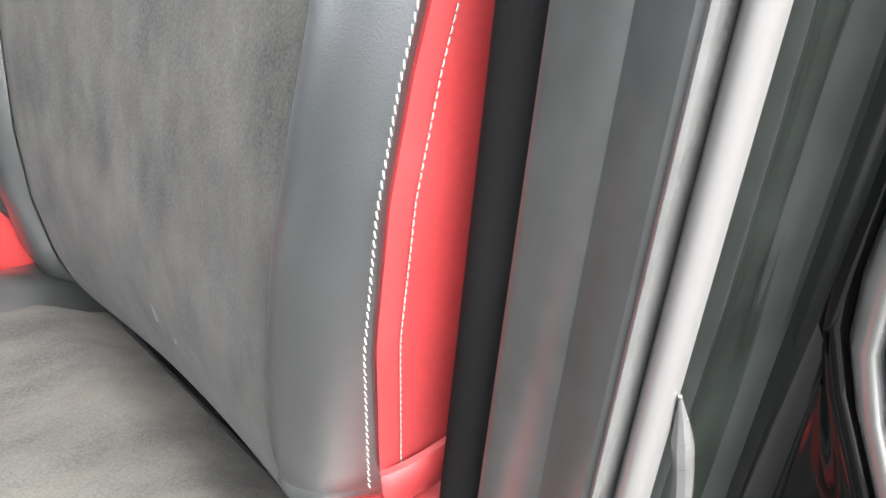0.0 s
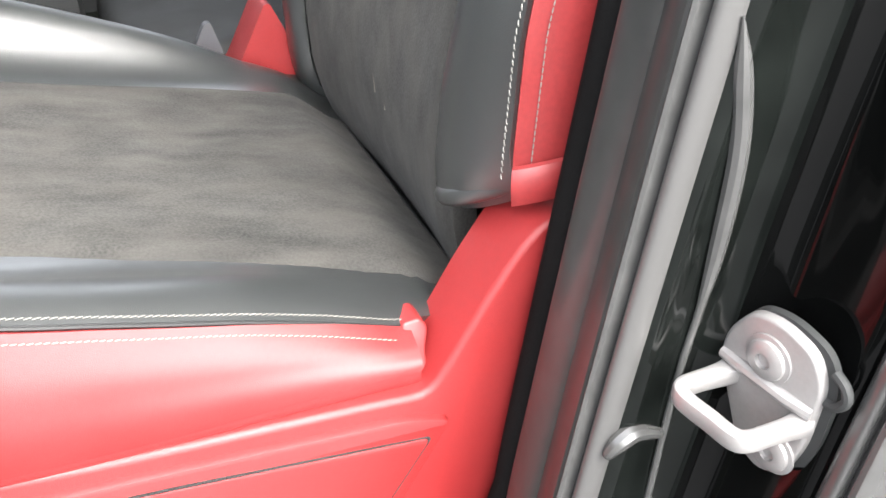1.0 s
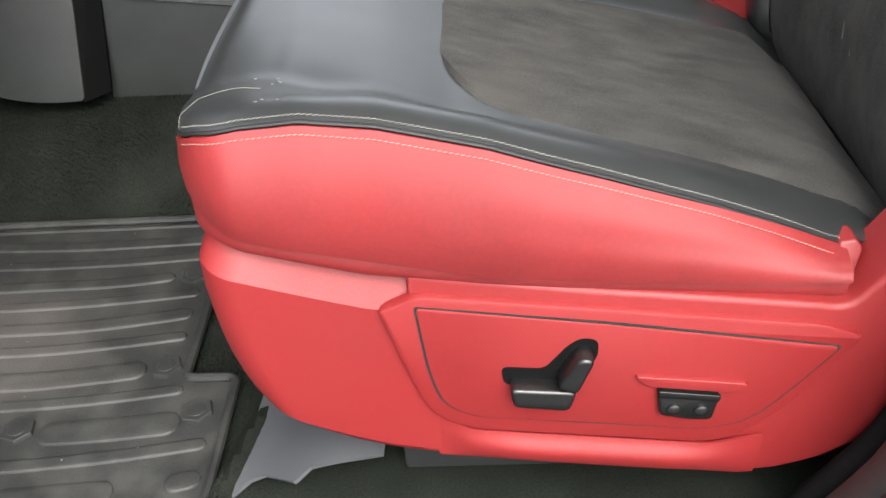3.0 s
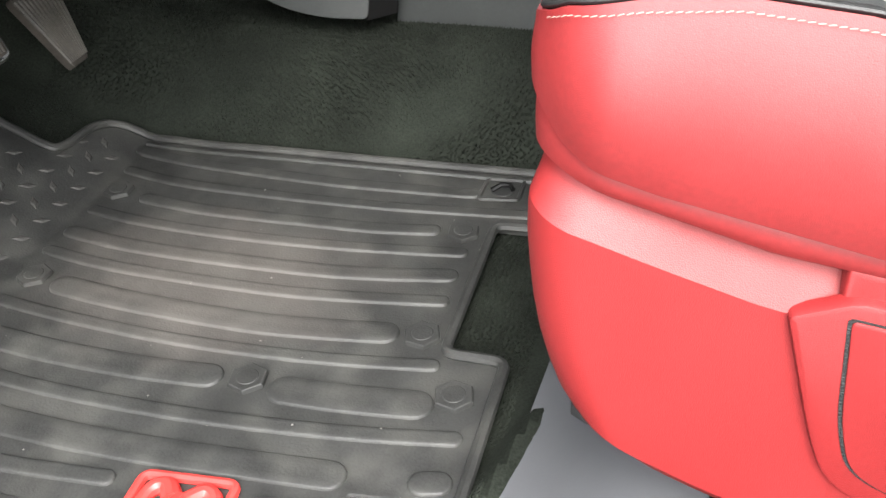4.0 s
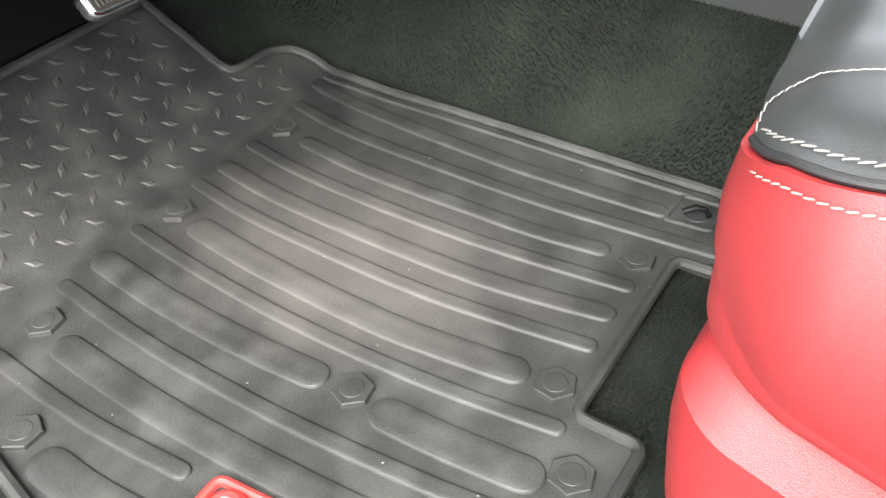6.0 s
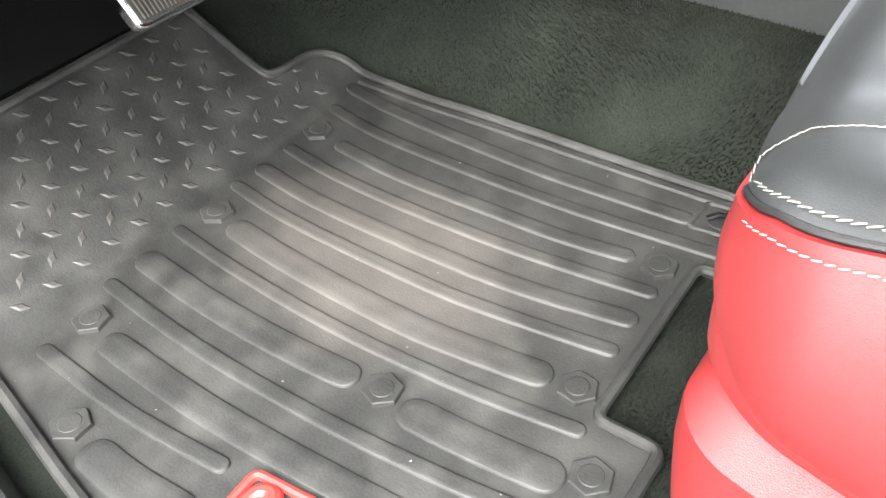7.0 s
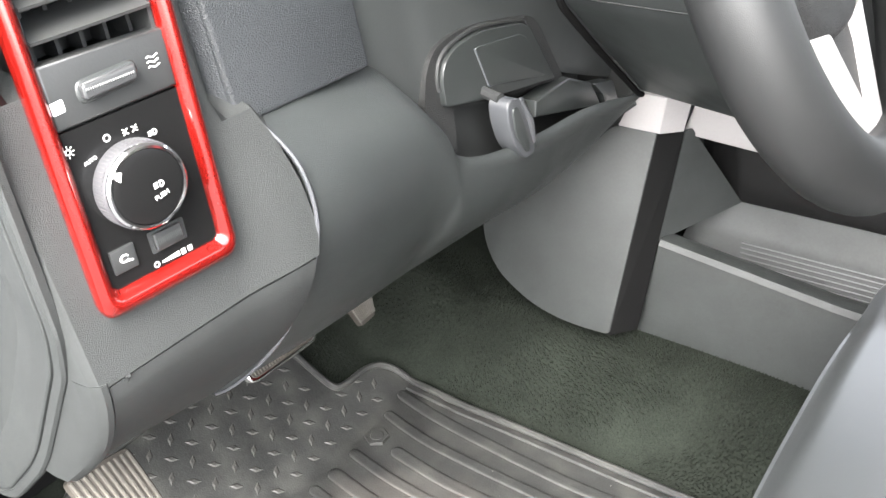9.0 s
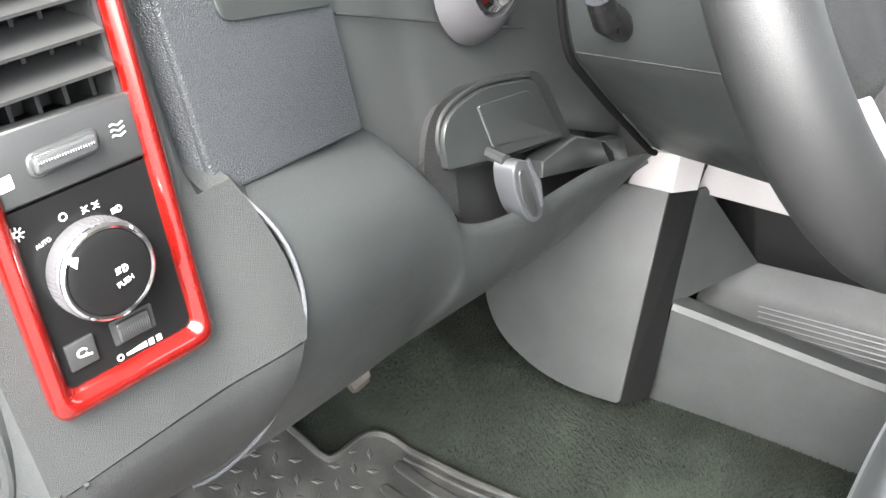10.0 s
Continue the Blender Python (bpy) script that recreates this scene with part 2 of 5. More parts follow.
def box(x0, x1, y0, y1, z0, z1, bevel=0.0, bm=None, segments=2):
    own = bmesh.new()
    bmesh.ops.create_cube(own, size=1)
    for v in own.verts:
        v.co = Vector(((x0 + x1) / 2 + v.co.x * (x1 - x0), (y0 + y1) / 2 + v.co.y * (y1 - y0), (z0 + z1) / 2 + v.co.z * (z1 - z0)))
    if bevel:
        bmesh.ops.bevel(own, geom=list(own.edges), offset=bevel, segments=segments, profile=0.5, affect="EDGES", clamp_overlap=True)
    if bm is None:
        return own
    tmp = bpy.data.meshes.new("tmp")
    own.to_mesh(tmp)
    own.free()
    bm.from_mesh(tmp)
    bpy.data.meshes.remove(tmp)
    return bm


def lathe(profile, place, sides=40, bm=None):
    """Rings of (radius, height) round the w axis of place, closed at both ends."""
    bm = bm or bmesh.new()
    rings = []
    for r, h in profile:
        rings.append([bm.verts.new(place(r * math.cos(2 * math.pi * k / sides), r * math.sin(2 * math.pi * k / sides), h)) for k in range(sides)])
    for a, b in zip(rings, rings[1:]):
        for k in range(sides):
            j = (k + 1) % sides
            bm.faces.new((a[k], a[j], b[j], b[k]))
    bm.faces.new(rings[0][::-1])
    bm.faces.new(rings[-1])
    return bm


def resample(points, step):
    """Points at even steps along a polyline."""
    pts = [Vector(p) for p in points]
    out, carry = [pts[0].copy()], 0.0
    for a, b in zip(pts, pts[1:]):
        d = (b - a).length
        s = step - carry
        while s <= d:
            out.append(a.lerp(b, s / d))
            s += step
        carry = d - (s - step)
    return out


def curve(points, steps=12):
    """A smooth line through control points."""
    pts = [Vector(p) for p in points]
    out = []
    for i in range(len(pts) - 1):
        p0, p1, p2, p3 = pts[max(i - 1, 0)], pts[i], pts[i + 1], pts[min(i + 2, len(pts) - 1)]
        for k in range(steps):
            t = k / steps
            out.append(0.5 * (2 * p1 + (p2 - p0) * t + (2 * p0 - 5 * p1 + 4 * p2 - p3) * t * t + (3 * p1 - p0 - 3 * p2 + p3) * t ** 3))
    out.append(pts[-1])
    return out


def stitches(line, length=0.0052, gap=0.0022, r=0.0009, slant=0.0008, out=(0, 0, 0)):
    """A row of sewn stitches along a line, in one mesh."""
    bm = bmesh.new()
    off = Vector(out)
    pts = resample(line, (length + gap) / 4)
    n = 4 if gap <= 0 else 3
    for i in range(0, len(pts) - 4, 4):
        a, b = pts[i] + off, pts[i + n] + off
        d = (b - a).normalized()
        side = d.cross(Vector(out) if off.length else Vector((0, 0, 1))).normalized() * slant
        tube([a + side, (a + b) / 2 + off * 0.4, b - side], [r * 0.7, r, r * 0.7], 5, bm)
    return bm

# ---- cab structure ----


def toe(x):
    """Height of the footwell floor where it climbs to the firewall."""
    if x > -0.335:
        return 0.0
    if x > -0.365:
        return 0.55 * (-0.335 - x) ** 2 / 0.06
    return 0.55 * (-0.35 - x)


def tunnel(y):
    return 0.13 * smoothstep(0.325, 0.46, y)


def floor_z(x, y):
    """Height of the carpet: flat, with the tunnel, the climb to the firewall and a fold at the seat rail."""
    rise = toe(x) if x > -0.56 else toe(-0.56) + 1.6 * (-0.56 - x)
    fold = 0.024 * math.exp(-((x - 0.232 - 0.25 * (y + 0.1)) / 0.016) ** 2) * smoothstep(0.02, -0.05, y) * smoothstep(-0.21, -0.17, y)
    return fold - 0.012 + rise + tunnel(y) * (1 - 0.15 * smoothstep(0.0, 0.5, x))


rows = []
for i in range(260):
    x = 1.05 - 1.85 * i / 259
    rows.append([(x, y, floor_z(x, y)) for y in [-0.33 + 0.0165 * j for j in range(93)]])
single("floor", shell(rows, 0.03), carpet_fibre, "dark green-black carpet over the cab floor and tunnel", "carpet", "structure")


def carpet_pile():
    """Short leaning tufts on the carpet where it lies bare beside the mat and under the seat's edge."""
    rng = random.Random(11)
    verts, faces = [], []
    for x0, x1, y0, y1 in ((-0.50, 0.42, 0.225, 0.56), (0.14, 0.30, -0.32, 0.225)):
        nx, ny = int((x1 - x0) / 0.0032), int((y1 - y0) / 0.0032)
        for i in range(nx):
            for j in range(ny):
                x, y = x0 + (i + rng.random()) * 0.0032, y0 + (j + rng.random()) * 0.0032
                if x > 0.222 and -0.15 < y < 0.08:
                    continue
                way = 1.2 + 1.5 * math.sin(9 * x + 4 * math.sin(11 * y)) + 1.1 * math.sin(17 * y - 8 * x) + rng.uniform(-0.7, 0.7)
                lean = 0.0030 + 0.0016 * math.sin(13 * x + 21 * y)
                z, k, h = floor_z(x, y), len(verts), rng.uniform(0.0022, 0.0040)
                a = rng.random() * 6.28
                for q in (a, a + 2.09, a + 4.19):
                    verts.append((x + 0.0019 * math.cos(q), y + 0.0019 * math.sin(q), z - 0.001))
                verts.append((x + lean * math.cos(way), y + lean * math.sin(way), z + h))
                faces += [(k, k + 1, k + 3), (k + 1, k + 2, k + 3), (k + 2, k, k + 3)]
    me = bpy.data.meshes.new("carpet_pile")
    me.from_pydata(verts, [], faces)
    me.materials.append(carpet_fibre)
    tagged(new("carpet_pile", me), "brushed dark green-black carpet pile beside the rubber mat", "carpet pile", kind="stuff")


carpet_pile()

# Added black sheet stands for the shadow under the dash above the mat.
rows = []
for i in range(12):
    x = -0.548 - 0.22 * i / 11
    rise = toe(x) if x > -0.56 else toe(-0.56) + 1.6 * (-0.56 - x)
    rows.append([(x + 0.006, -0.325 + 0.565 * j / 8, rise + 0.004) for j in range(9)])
single("firewall_shade", shell(rows, 0.006), seal_and_shade_black, "black sheet for the shadow under the dash, above the mat", "insulation", "structure")

single("ground", box(-40, 40, -40, 40, -0.70, -0.55), asphalt, "plain dark asphalt under the truck", "ground", "structure")
# roof, firewall, far side with its window openings, rear wall
single("ceiling", box(-0.25, 1.35, -0.28, 1.35, 1.30, 1.34, 0.01), headliner, "pale fabric headliner of the cab", "ceiling", "structure")
single("wall_front", box(-0.90, -0.84, -0.40, 1.35, -0.1, 0.92), dark_plastic, "dark firewall behind the dashboard", "wall", "structure")
bm = box(-0.84, 1.35, 1.32, 1.38, -0.1, 0.72)
box(0.86, 0.98, 1.32, 1.38, 0.72, 1.30, 0, bm)
box(1.29, 1.35, 1.32, 1.38, 0.72, 1.30, 0, bm)
single("wall_right", bm, dark_plastic, "dark inner side of the cab below the passenger windows", "wall", "structure")
bm = box(1.35, 1.41, -0.40, 1.38, -0.1, 0.80)
box(1.35, 1.41, -0.40, -0.1, 0.80, 1.30, 0, bm)
box(1.35, 1.41, 1.0, 1.38, 0.80, 1.30, 0, bm)
single("wall_rear", bm, dark_plastic, "dark rear wall of the cab", "wall", "structure")

# door sill: inner trim and painted rocker
rows = []
for i in range(25):
    x = -0.48 + 1.30 * i / 24
    taper = 0.05 * smoothstep(-0.1, -0.45, x)
    rows.append([(x, y + taper, z) for y, z in ((-0.293, -0.03), (-0.298, 0.012), (-0.306, 0.026), (-0.325, 0.030), (-0.385, 0.028), (-0.40, 0.018), (-0.405, -0.08))])
sill = thing("door_sill", "black plastic sill trim beside the rubber floor mat", "door sill", (0.1, -0.34, 0), kind="structure")
part("sill_trim", shell(rows, 0.006), satin_black, sill)
part("rocker", box(-0.48, 0.95, -0.46, -0.405, -0.22, -0.02, 0.012), black_paint, sill, "glossy black painted rocker panel")

single("kick_panel", box(-0.86, -0.435, -0.335, -0.285, -0.1, 0.90, 0.01), dark_plastic, "dark kick panel beside the footwell", "wall", "structure")
bm = box(-0.56, -0.47, -1.45, -0.47, -0.15, 0.72, 0.03)
single("door_1", bm, dark_plastic, "dark inner side of the open driver's door", "car door", "structure")

# ---- rear pillar of the door opening ----


def pillar_shift(z):
    """How far the pillar leans rearward at a height."""
    return 0.174 * (z - 0.30) if z > 0.18 else 0.174 * -0.12 + 0.10 * (z - 0.18) - 0.5 * (0.18 - z) ** 2


def pillar_rows(section, z0=-0.10, z1=1.30, n=57):
    out = []
    for i in range(n):
        z = z0 + (z1 - z0) * i / (n - 1)
        s = pillar_shift(z)
        low = smoothstep(0.16, -0.02, z)
        inward = 0.058 * smoothstep(0.405, 0.545, z)
        out.append([(x + s - 0.05 * low * (1 if y > -0.31 else 0.3), y + inward * smoothstep(-0.31, -0.375, y) + 0.0007 * math.sin(17 * z + 60 * y) * (y < -0.297), z) for x, y in section])
    return out


def soft(points, steps=5):
    """A pillar section rounded through its points."""
    return [(p.x, p.y) for p in curve([(x, y, 0) for x, y in points], steps)]


pillar = thing("door_pillar", "glossy black door pillar with rubber seal and satin ridge", "car pillar", (0.86, -0.28, 0), kind="structure")
arc = [(0.842 + 0.019 * math.cos(a), -0.1965 + 0.0165 * math.sin(a)) for a in [math.pi * (0.25 + 1.4 * k / 10) for k in range(11)]]
part("door_seal", shell(pillar_rows(arc), 0.004), seal_and_shade_black, pillar, "matt black ribbed rubber door seal")
part("jamb_face", shell(pillar_rows([(0.846, -0.2085), (0.836, -0.2120), (0.826, -0.2145), (0.8185, -0.2180), (0.816, -0.2225), (0.8158, -0.236), (0.8168, -0.2455), (0.8190, -0.2500), (0.8172, -0.2545), (0.8138, -0.262), (0.8112, -0.270), (0.8105, -0.2750), (0.8125, -0.2785)]), 0.003), jamb_paint, pillar, "satin dark grey jamb facing")
part("jamb_lip", shell(pillar_rows([(0.8128, -0.2775), (0.8098, -0.2788), (0.8088, -0.2805), (0.8105, -0.2822), (0.8150, -0.2830), (0.8205, -0.2832)]), 0.002), edge_glint, pillar, "thin jamb lip, its highlight painted pale")
part("ridge", sheet(pillar_rows([(0.8245 + 0.0105 * math.cos(math.pi * k / 14), -0.2890 + 0.0058 * math.sin(math.pi * k / 14)) for k in range(28)]), close_u=True), ridge_trim, pillar, "satin pale grey ridge strip")
part("inner_flange", shell(pillar_rows(soft([(0.826, -0.2935), (0.830, -0.2965), (0.836, -0.2980), (0.848, -0.2965), (0.860, -0.2965), (0.868, -0.299), (0.873, -0.303), (0.875, -0.3065)])), 0.003), flange_paint, pillar, "dark glossy inner flange")
part("striker_face", shell(pillar_rows(soft([(0.8755, -0.306), (0.884, -0.309), (0.892, -0.318), (0.893, -0.340), (0.892, -0.362), (0.893, -0.371), (0.898, -0.377)])), 0.004), black_paint, pillar)
part("outer_edge", shell(pillar_rows(soft([(0.896, -0.376), (0.8895, -0.3795), (0.8875, -0.3850), (0.8885, -0.3890), (0.8950, -0.3900), (0.8955, -0.3915), (0.8905, -0.3930), (0.8895, -0.3960), (0.893, -0.3990), (0.92, -0.404), (0.97, -0.41)], 4)), 0.002), edge_glint, pillar)
part("inner_trim", shell(pillar_rows([(1.02, -0.17), (0.94, -0.165), (0.88, -0.165), (0.852, -0.172), (0.844, -0.178)]), 0.004), smooth_plastic, pillar)
part("body_side", shell([[(x, -0.41 - 0.02 * math.sin(math.pi * (z + 0.2) / 1.0), z) for x in (0.965 + pillar_shift(z), 1.1, 1.4, 1.8)] for z in [-0.2 + 0.1 * k for k in range(11)]], 0.004), black_paint, pillar)
# pressed fold on the flange beside the ridge, its glint painted pale
part("pressed_fold", tube(curve([(0.818, -0.2965, 0.276), (0.824, -0.2985, 0.286), (0.835, -0.298, 0.289), (0.853, -0.298, 0.281)], 8), [0.003 + 0.0030 * math.sin(math.pi * k / 24) for k in range(25)], 10), edge_glint, pillar)
part("flange_edge", tube(curve([(0.864, -0.2960, 0.525), (0.868, -0.2970, 0.50), (0.872, -0.299, 0.46), (0.870, -0.299, 0.41), (0.866, -0.2985, 0.37), (0.860, -0.298, 0.33), (0.855, -0.298, 0.28), (0.850, -0.298, 0.22), (0.842, -0.298, 0.174), (0.826, -0.298, 0.125), (0.804, -0.298, 0.070)], 8), [0.0008 + 0.0042 * smoothstep(0, 10, k) * smoothstep(34, 20, k) + 0.0014 * smoothstep(20, 30, k) for k in range(81)], 10), edge_glint, pillar, "rounded sheet edge, its sky reflection painted pale")


def striker():
    """The zinc latch loop bolted to the pillar."""
    st = thing("door_striker", "pale zinc door striker with loop and two torx screws", "door striker", (0.886, -0.335, 0.335))
    n = Vector((-0.97, -0.16, 0.0)).normalized()
    v = Vector((0.19, 0, 1)).normalized()
    v = (v - n * v.dot(n)).normalized()
    u = v.cross(n).normalized()
    if u.y > 0:
        u = -u
    o = Vector((0.8885, -0.340, 0.338))

    def at(a, b, w):
        return o + u * a + v * b + n * w

    plate = rounded([(-0.035, 0.002), (-0.026, -0.020), (-0.012, -0.050), (0.006, -0.056), (0.020, -0.042), (0.025, -0.020), (0.026, 0.022), (0.017, 0.038), (-0.004, 0.043), (-0.022, 0.039), (-0.034, 0.018)], 0.008, 4)
    part("base_plate", prism(plate, at, 0.0, 0.006, 0.0025), zinc, st)
    part("backing", prism([(1.08 * a + 0.003, 1.05 * b) for a, b in plate], at, -0.004, 0.0003), dark_plastic, st, "black gasket")
    bm = bmesh.new()
    loop = [at(-0.026, -0.004, 0.003), at(-0.027, -0.004, 0.012), at(-0.031, -0.005, 0.028), at(-0.032, -0.006, 0.036), at(-0.026, -0.007, 0.0395), at(-0.008, -0.0075, 0.0385), at(0.006, -0.008, 0.0375), at(0.012, -0.007, 0.033), at(0.016, -0.005, 0.022), at(0.019, -0.004, 0.010), at(0.020, -0.003, 0.003)]
    path = curve(loop, 5)
    rows = []
    for k, p in enumerate(path):
        d = (path[min(k + 1, len(path) - 1)] - path[max(k - 1, 0)]).normalized()
        side = d.cross(v).normalized()
        flare = 1.0 + 0.7 * (1 - smoothstep(0, 9, k) * smoothstep(len(path) - 1, len(path) - 10, k))
        rows.append([p + side * (0.0042 * flare * math.copysign(abs(math.cos(q)) ** 0.6, math.cos(q))) + v * (0.0062 * math.copysign(abs(math.sin(q)) ** 0.6, math.sin(q)) - 0.002) for q in [2 * math.pi * (h + 0.5) / 12 for h in range(12)]])
    part("loop", sheet(rows, close_u=True), zinc, st)
    part("fold", tube([at(-0.033, 0.003, 0.0045), at(-0.012, 0.004, 0.0065), at(0.010, 0.004, 0.0065), at(0.024, 0.004, 0.0045)], 0.0042, 10), zinc, st)
    for a, b in ((-0.006, 0.019), (0.010, -0.034)):
        bm = lathe([(0.0001, 0.0058), (0.014, 0.0058), (0.0138, 0.0072), (0.0115, 0.0078), (0.011, 0.0095), (0.0085, 0.0108), (0.0045, 0.0110), (0.0042, 0.0085), (0.0001, 0.0083)], lambda p, q, w, a=a, b=b: at(a + p, b + q, w), 24)
        part("screw", bm, zinc, st)
    part("locating_tab", tube(curve([at(0.026, 0.031, 0.0), at(0.033, 0.028, 0.001), at(0.036, 0.021, 0.001), at(0.032, 0.014, 0.001), at(0.026, 0.012, 0.0)], 6), 0.0028, 8), dark_plastic, st)


striker()

# ---- driver's seat ----
SEAT_MID = 0.10
SEAT_HALF = 0.270
CREST = [(0.261, 0.378), (0.266, 0.388), (0.275, 0.398), (0.290, 0.406), (0.322, 0.412), (0.363, 0.415), (0.414, 0.409), (0.489, 0.390), (0.567, 0.360), (0.651, 0.3245), (0.70, 0.302), (0.751, 0.277), (0.83, 0.258)]
GROOVE = [(0.255, 0.366), (0.270, 0.363), (0.280, 0.352), (0.292, 0.3405), (0.308, 0.3315), (0.335, 0.323), (0.48, 0.291), (0.60, 0.276), (0.744, 0.263), (0.83, 0.256)]
BASE_TOP = [(0.255, 0.333), (0.285, 0.323), (0.394, 0.292), (0.56, 0.268), (0.748, 0.245), (0.83, 0.236)]
PAN = [(0.261, 0.366), (0.268, 0.382), (0.29, 0.397), (0.34, 0.401), (0.40, 0.390), (0.46, 0.366), (0.55, 0.343), (0.65, 0.318), (0.75, 0.294), (0.85, 0.268)]


def plan_half(x):
    """Half width of the cushion, with rounded front corners."""
    back = 0.030 * smoothstep(0.48, 0.78, x) + 0.008 * smoothstep(0.758, 0.775, x)
    if x < 0.315:
        t = min(1.0, (0.315 - x) / 0.043)
        return SEAT_HALF - 0.036 * (1 - math.sqrt(max(0.0, 1 - t * t)))
    return SEAT_HALF - back


def cushion_top(x, c, far=False):
    """Height over the plan: c runs from 0 on the middle line to 1 at the sewn edge."""
    edge, mid = table(CREST, x), table(PAN, x)
    k = smoothstep(0.60, 0.97, c)
    bolster = 0.006 * math.exp(-((c - 0.86) / 0.09) ** 2) * smoothstep(0.30, 0.45, x) * (1 - 0.75 * smoothstep(0.6, 0.8, x))
    roll = -0.004 * smoothstep(0.95, 1.0, c)
    if far:
        bolster += 0.026 * math.exp(-((c - 0.81) / 0.115) ** 2) * smoothstep(0.32, 0.48, x) * (1 - 0.5 * smoothstep(0.66, 0.8, x))
    tuck = -0.030 * smoothstep(0.772, 0.835, x) * smoothstep(0.98, 0.80, c)
    dent = 0.0 if far else -0.0045 * math.exp(-((x - 0.368) / 0.028) ** 2 - ((c - 0.72) / 0.13) ** 2) + 0.0025 * math.exp(-((x - 0.315) / 0.022) ** 2 - ((c - 0.78) / 0.10) ** 2)
    return mid + (edge + 0.006 - mid) * k + bolster + roll + tuck + dent


seat = thing("car_seat", "red and black leather driver's seat with dark suede inserts", "car seat", (0.56, SEAT_MID, 0.10))

# cushion cover
NX, NC = 56, 61
rows = []
for x, z, w in ((0.2740, 0.315, 0.90), (0.2695, 0.335, 0.905), (0.2685, 0.355, 0.91), (0.2695, 0.372, 0.93), (0.2712, 0.385, 0.965)):
    rows.append([(x - 0.013 * (1 - abs(c) ** 3), SEAT_MID + w * plan_half(0.2735) * c, z + 0.008 * (1 - c * c)) for c in [-1 + 2 * j / (NC - 1) for j in range(NC)]])
for i in range(NX):
    x = 0.2735 + 0.5615 * (i / (NX - 1)) ** 1.25
    h = plan_half(x)
    rows.append([(x - 0.013 * (1 - abs(c) ** 3) * smoothstep(0.42, 0.29, x), SEAT_MID + h * c, cushion_top(x, abs(c), c > 0) + 0.005 * (1 - c * c) * smoothstep(0.42, 0.33, x)) for c in [-1 + 2 * j / (NC - 1) for j in range(NC)]])
cushion = part("cushion", shell(rows, -0.012), black_leather, seat, "black leather cushion top with raised side bolsters")


def insert_half(x, far=False):
    """Half width of the suede insert: round at the front, widening to the rear."""
    wide = 0.158 + 0.042 * smoothstep(0.47, 0.80, x)
    t = max(0.0, min(1.0, (x - 0.446) / 0.072))
    if far:
        wide = 0.152 - 0.002 * smoothstep(0.47, 0.80, x)
        t = max(0.0, min(1.0, (x - 0.446) / 0.092))
    return wide * math.sqrt(max(0.0, 1 - (1 - t) ** 2.2))


rows = []
for i in range(64):
    x = 0.44602 + 0.385 * (i / 63) ** 2.2
    near_h, far_h = max(insert_half(x), 0.002), max(insert_half(x, True), 0.002)
    r = []
    for j in range(41):
        c = -1 + 2 * j / 40
        y = SEAT_MID + (far_h if c > 0 else near_h) * c
        rim = smoothstep(1.0, 0.90, abs(c)) * smoothstep(0.446, 0.462, x)
        wave = (0.0014 * math.sin(34 * (y + 0.25 * x)) * math.sin(21 * x) + 0.0011 * math.sin(70 * x + 3 * math.sin(14 * y)) * math.sin(9 * y + 1)) * rim
        r.append((x, y, cushion_top(x, abs(y - SEAT_MID) / plan_half(x), y > SEAT_MID) - 0.0025 + 0.0062 * rim + wave))
    rows.append(r)
part("seat_insert", shell(rows, -0.004), suede, seat, "worn dark grey suede insert")


def side_rows(sign, low, high, bulge, n=60, m=22, push=0.0, wrap=True, flare=1.0, keep=0.0):
    """Rows up the side of the cushion from the line low to the line high, round the front corner."""
    path = []
    for k in range(n):
        x = 0.758 - (0.758 - 0.315) * k / (n - 1)
        path.append((x, plan_half(x)))
    if wrap:
        for k in range(1, 22):
            a = (k / 21) * math.pi * 0.48
            path.append((0.315 - 0.042 * math.sin(a), SEAT_HALF - 0.036 * (1 - math.cos(a))))
        for k in range(1, 5):
            path.append((0.2728, SEAT_HALF - 0.034 - 0.010 * k))
    out = []
    for idx, (x, h) in enumerate(path):
        a, b = path[max(idx - 1, 0)], path[min(idx + 1, len(path) - 1)]
        tx, ty = b[0] - a[0], b[1] - a[1]
        ln = math.hypot(tx, ty) or 1
        nx, ny = ty / ln, -tx / ln
        if ny < 0 or (abs(ny) < 0.2 and nx > 0):
            nx, ny = -abs(nx), abs(ny)
        nx = -abs(nx)
        z0, z1 = table(low, x), table(high, x)
        r = []
        for j in range(m):
            t = j / (m - 1)
            round_off = 1 - 0.95 * smoothstep(0.318, 0.280, x)
            fat = round_off * (bulge(x) if callable(bulge) else bulge) * math.sin(math.pi * min(1.0, 0.12 + 0.88 * t) ** 0.9) + push + (0.004 + 0.020 * smoothstep(0.5, 0.76, x)) * flare * (1 - t) * round_off + keep * 0.020 * smoothstep(0.5, 0.76, x)
            fat += 0.0005 * math.sin(15 * t + 9 * x + 2 * math.sin(7 * x)) * math.sin(math.pi * t) ** 2 * smoothstep(0.42, 0.62, x) * min(1.0, flare) if m > 10 else 0.0
            lead = -0.002 * (1 - smoothstep(0.35, 1.0, t)) * smoothstep(0.315, 0.282, x) * min(1.0, 3 * flare + 1)
            r.append((x + nx * fat + lead, SEAT_MID + sign * (h + ny * fat), z0 + (z1 - z0) * t))
        out.append(r)
    return out


def side_bulge(x):
    return 0.012 - 0.004 * smoothstep(0.5, 0.76, x)


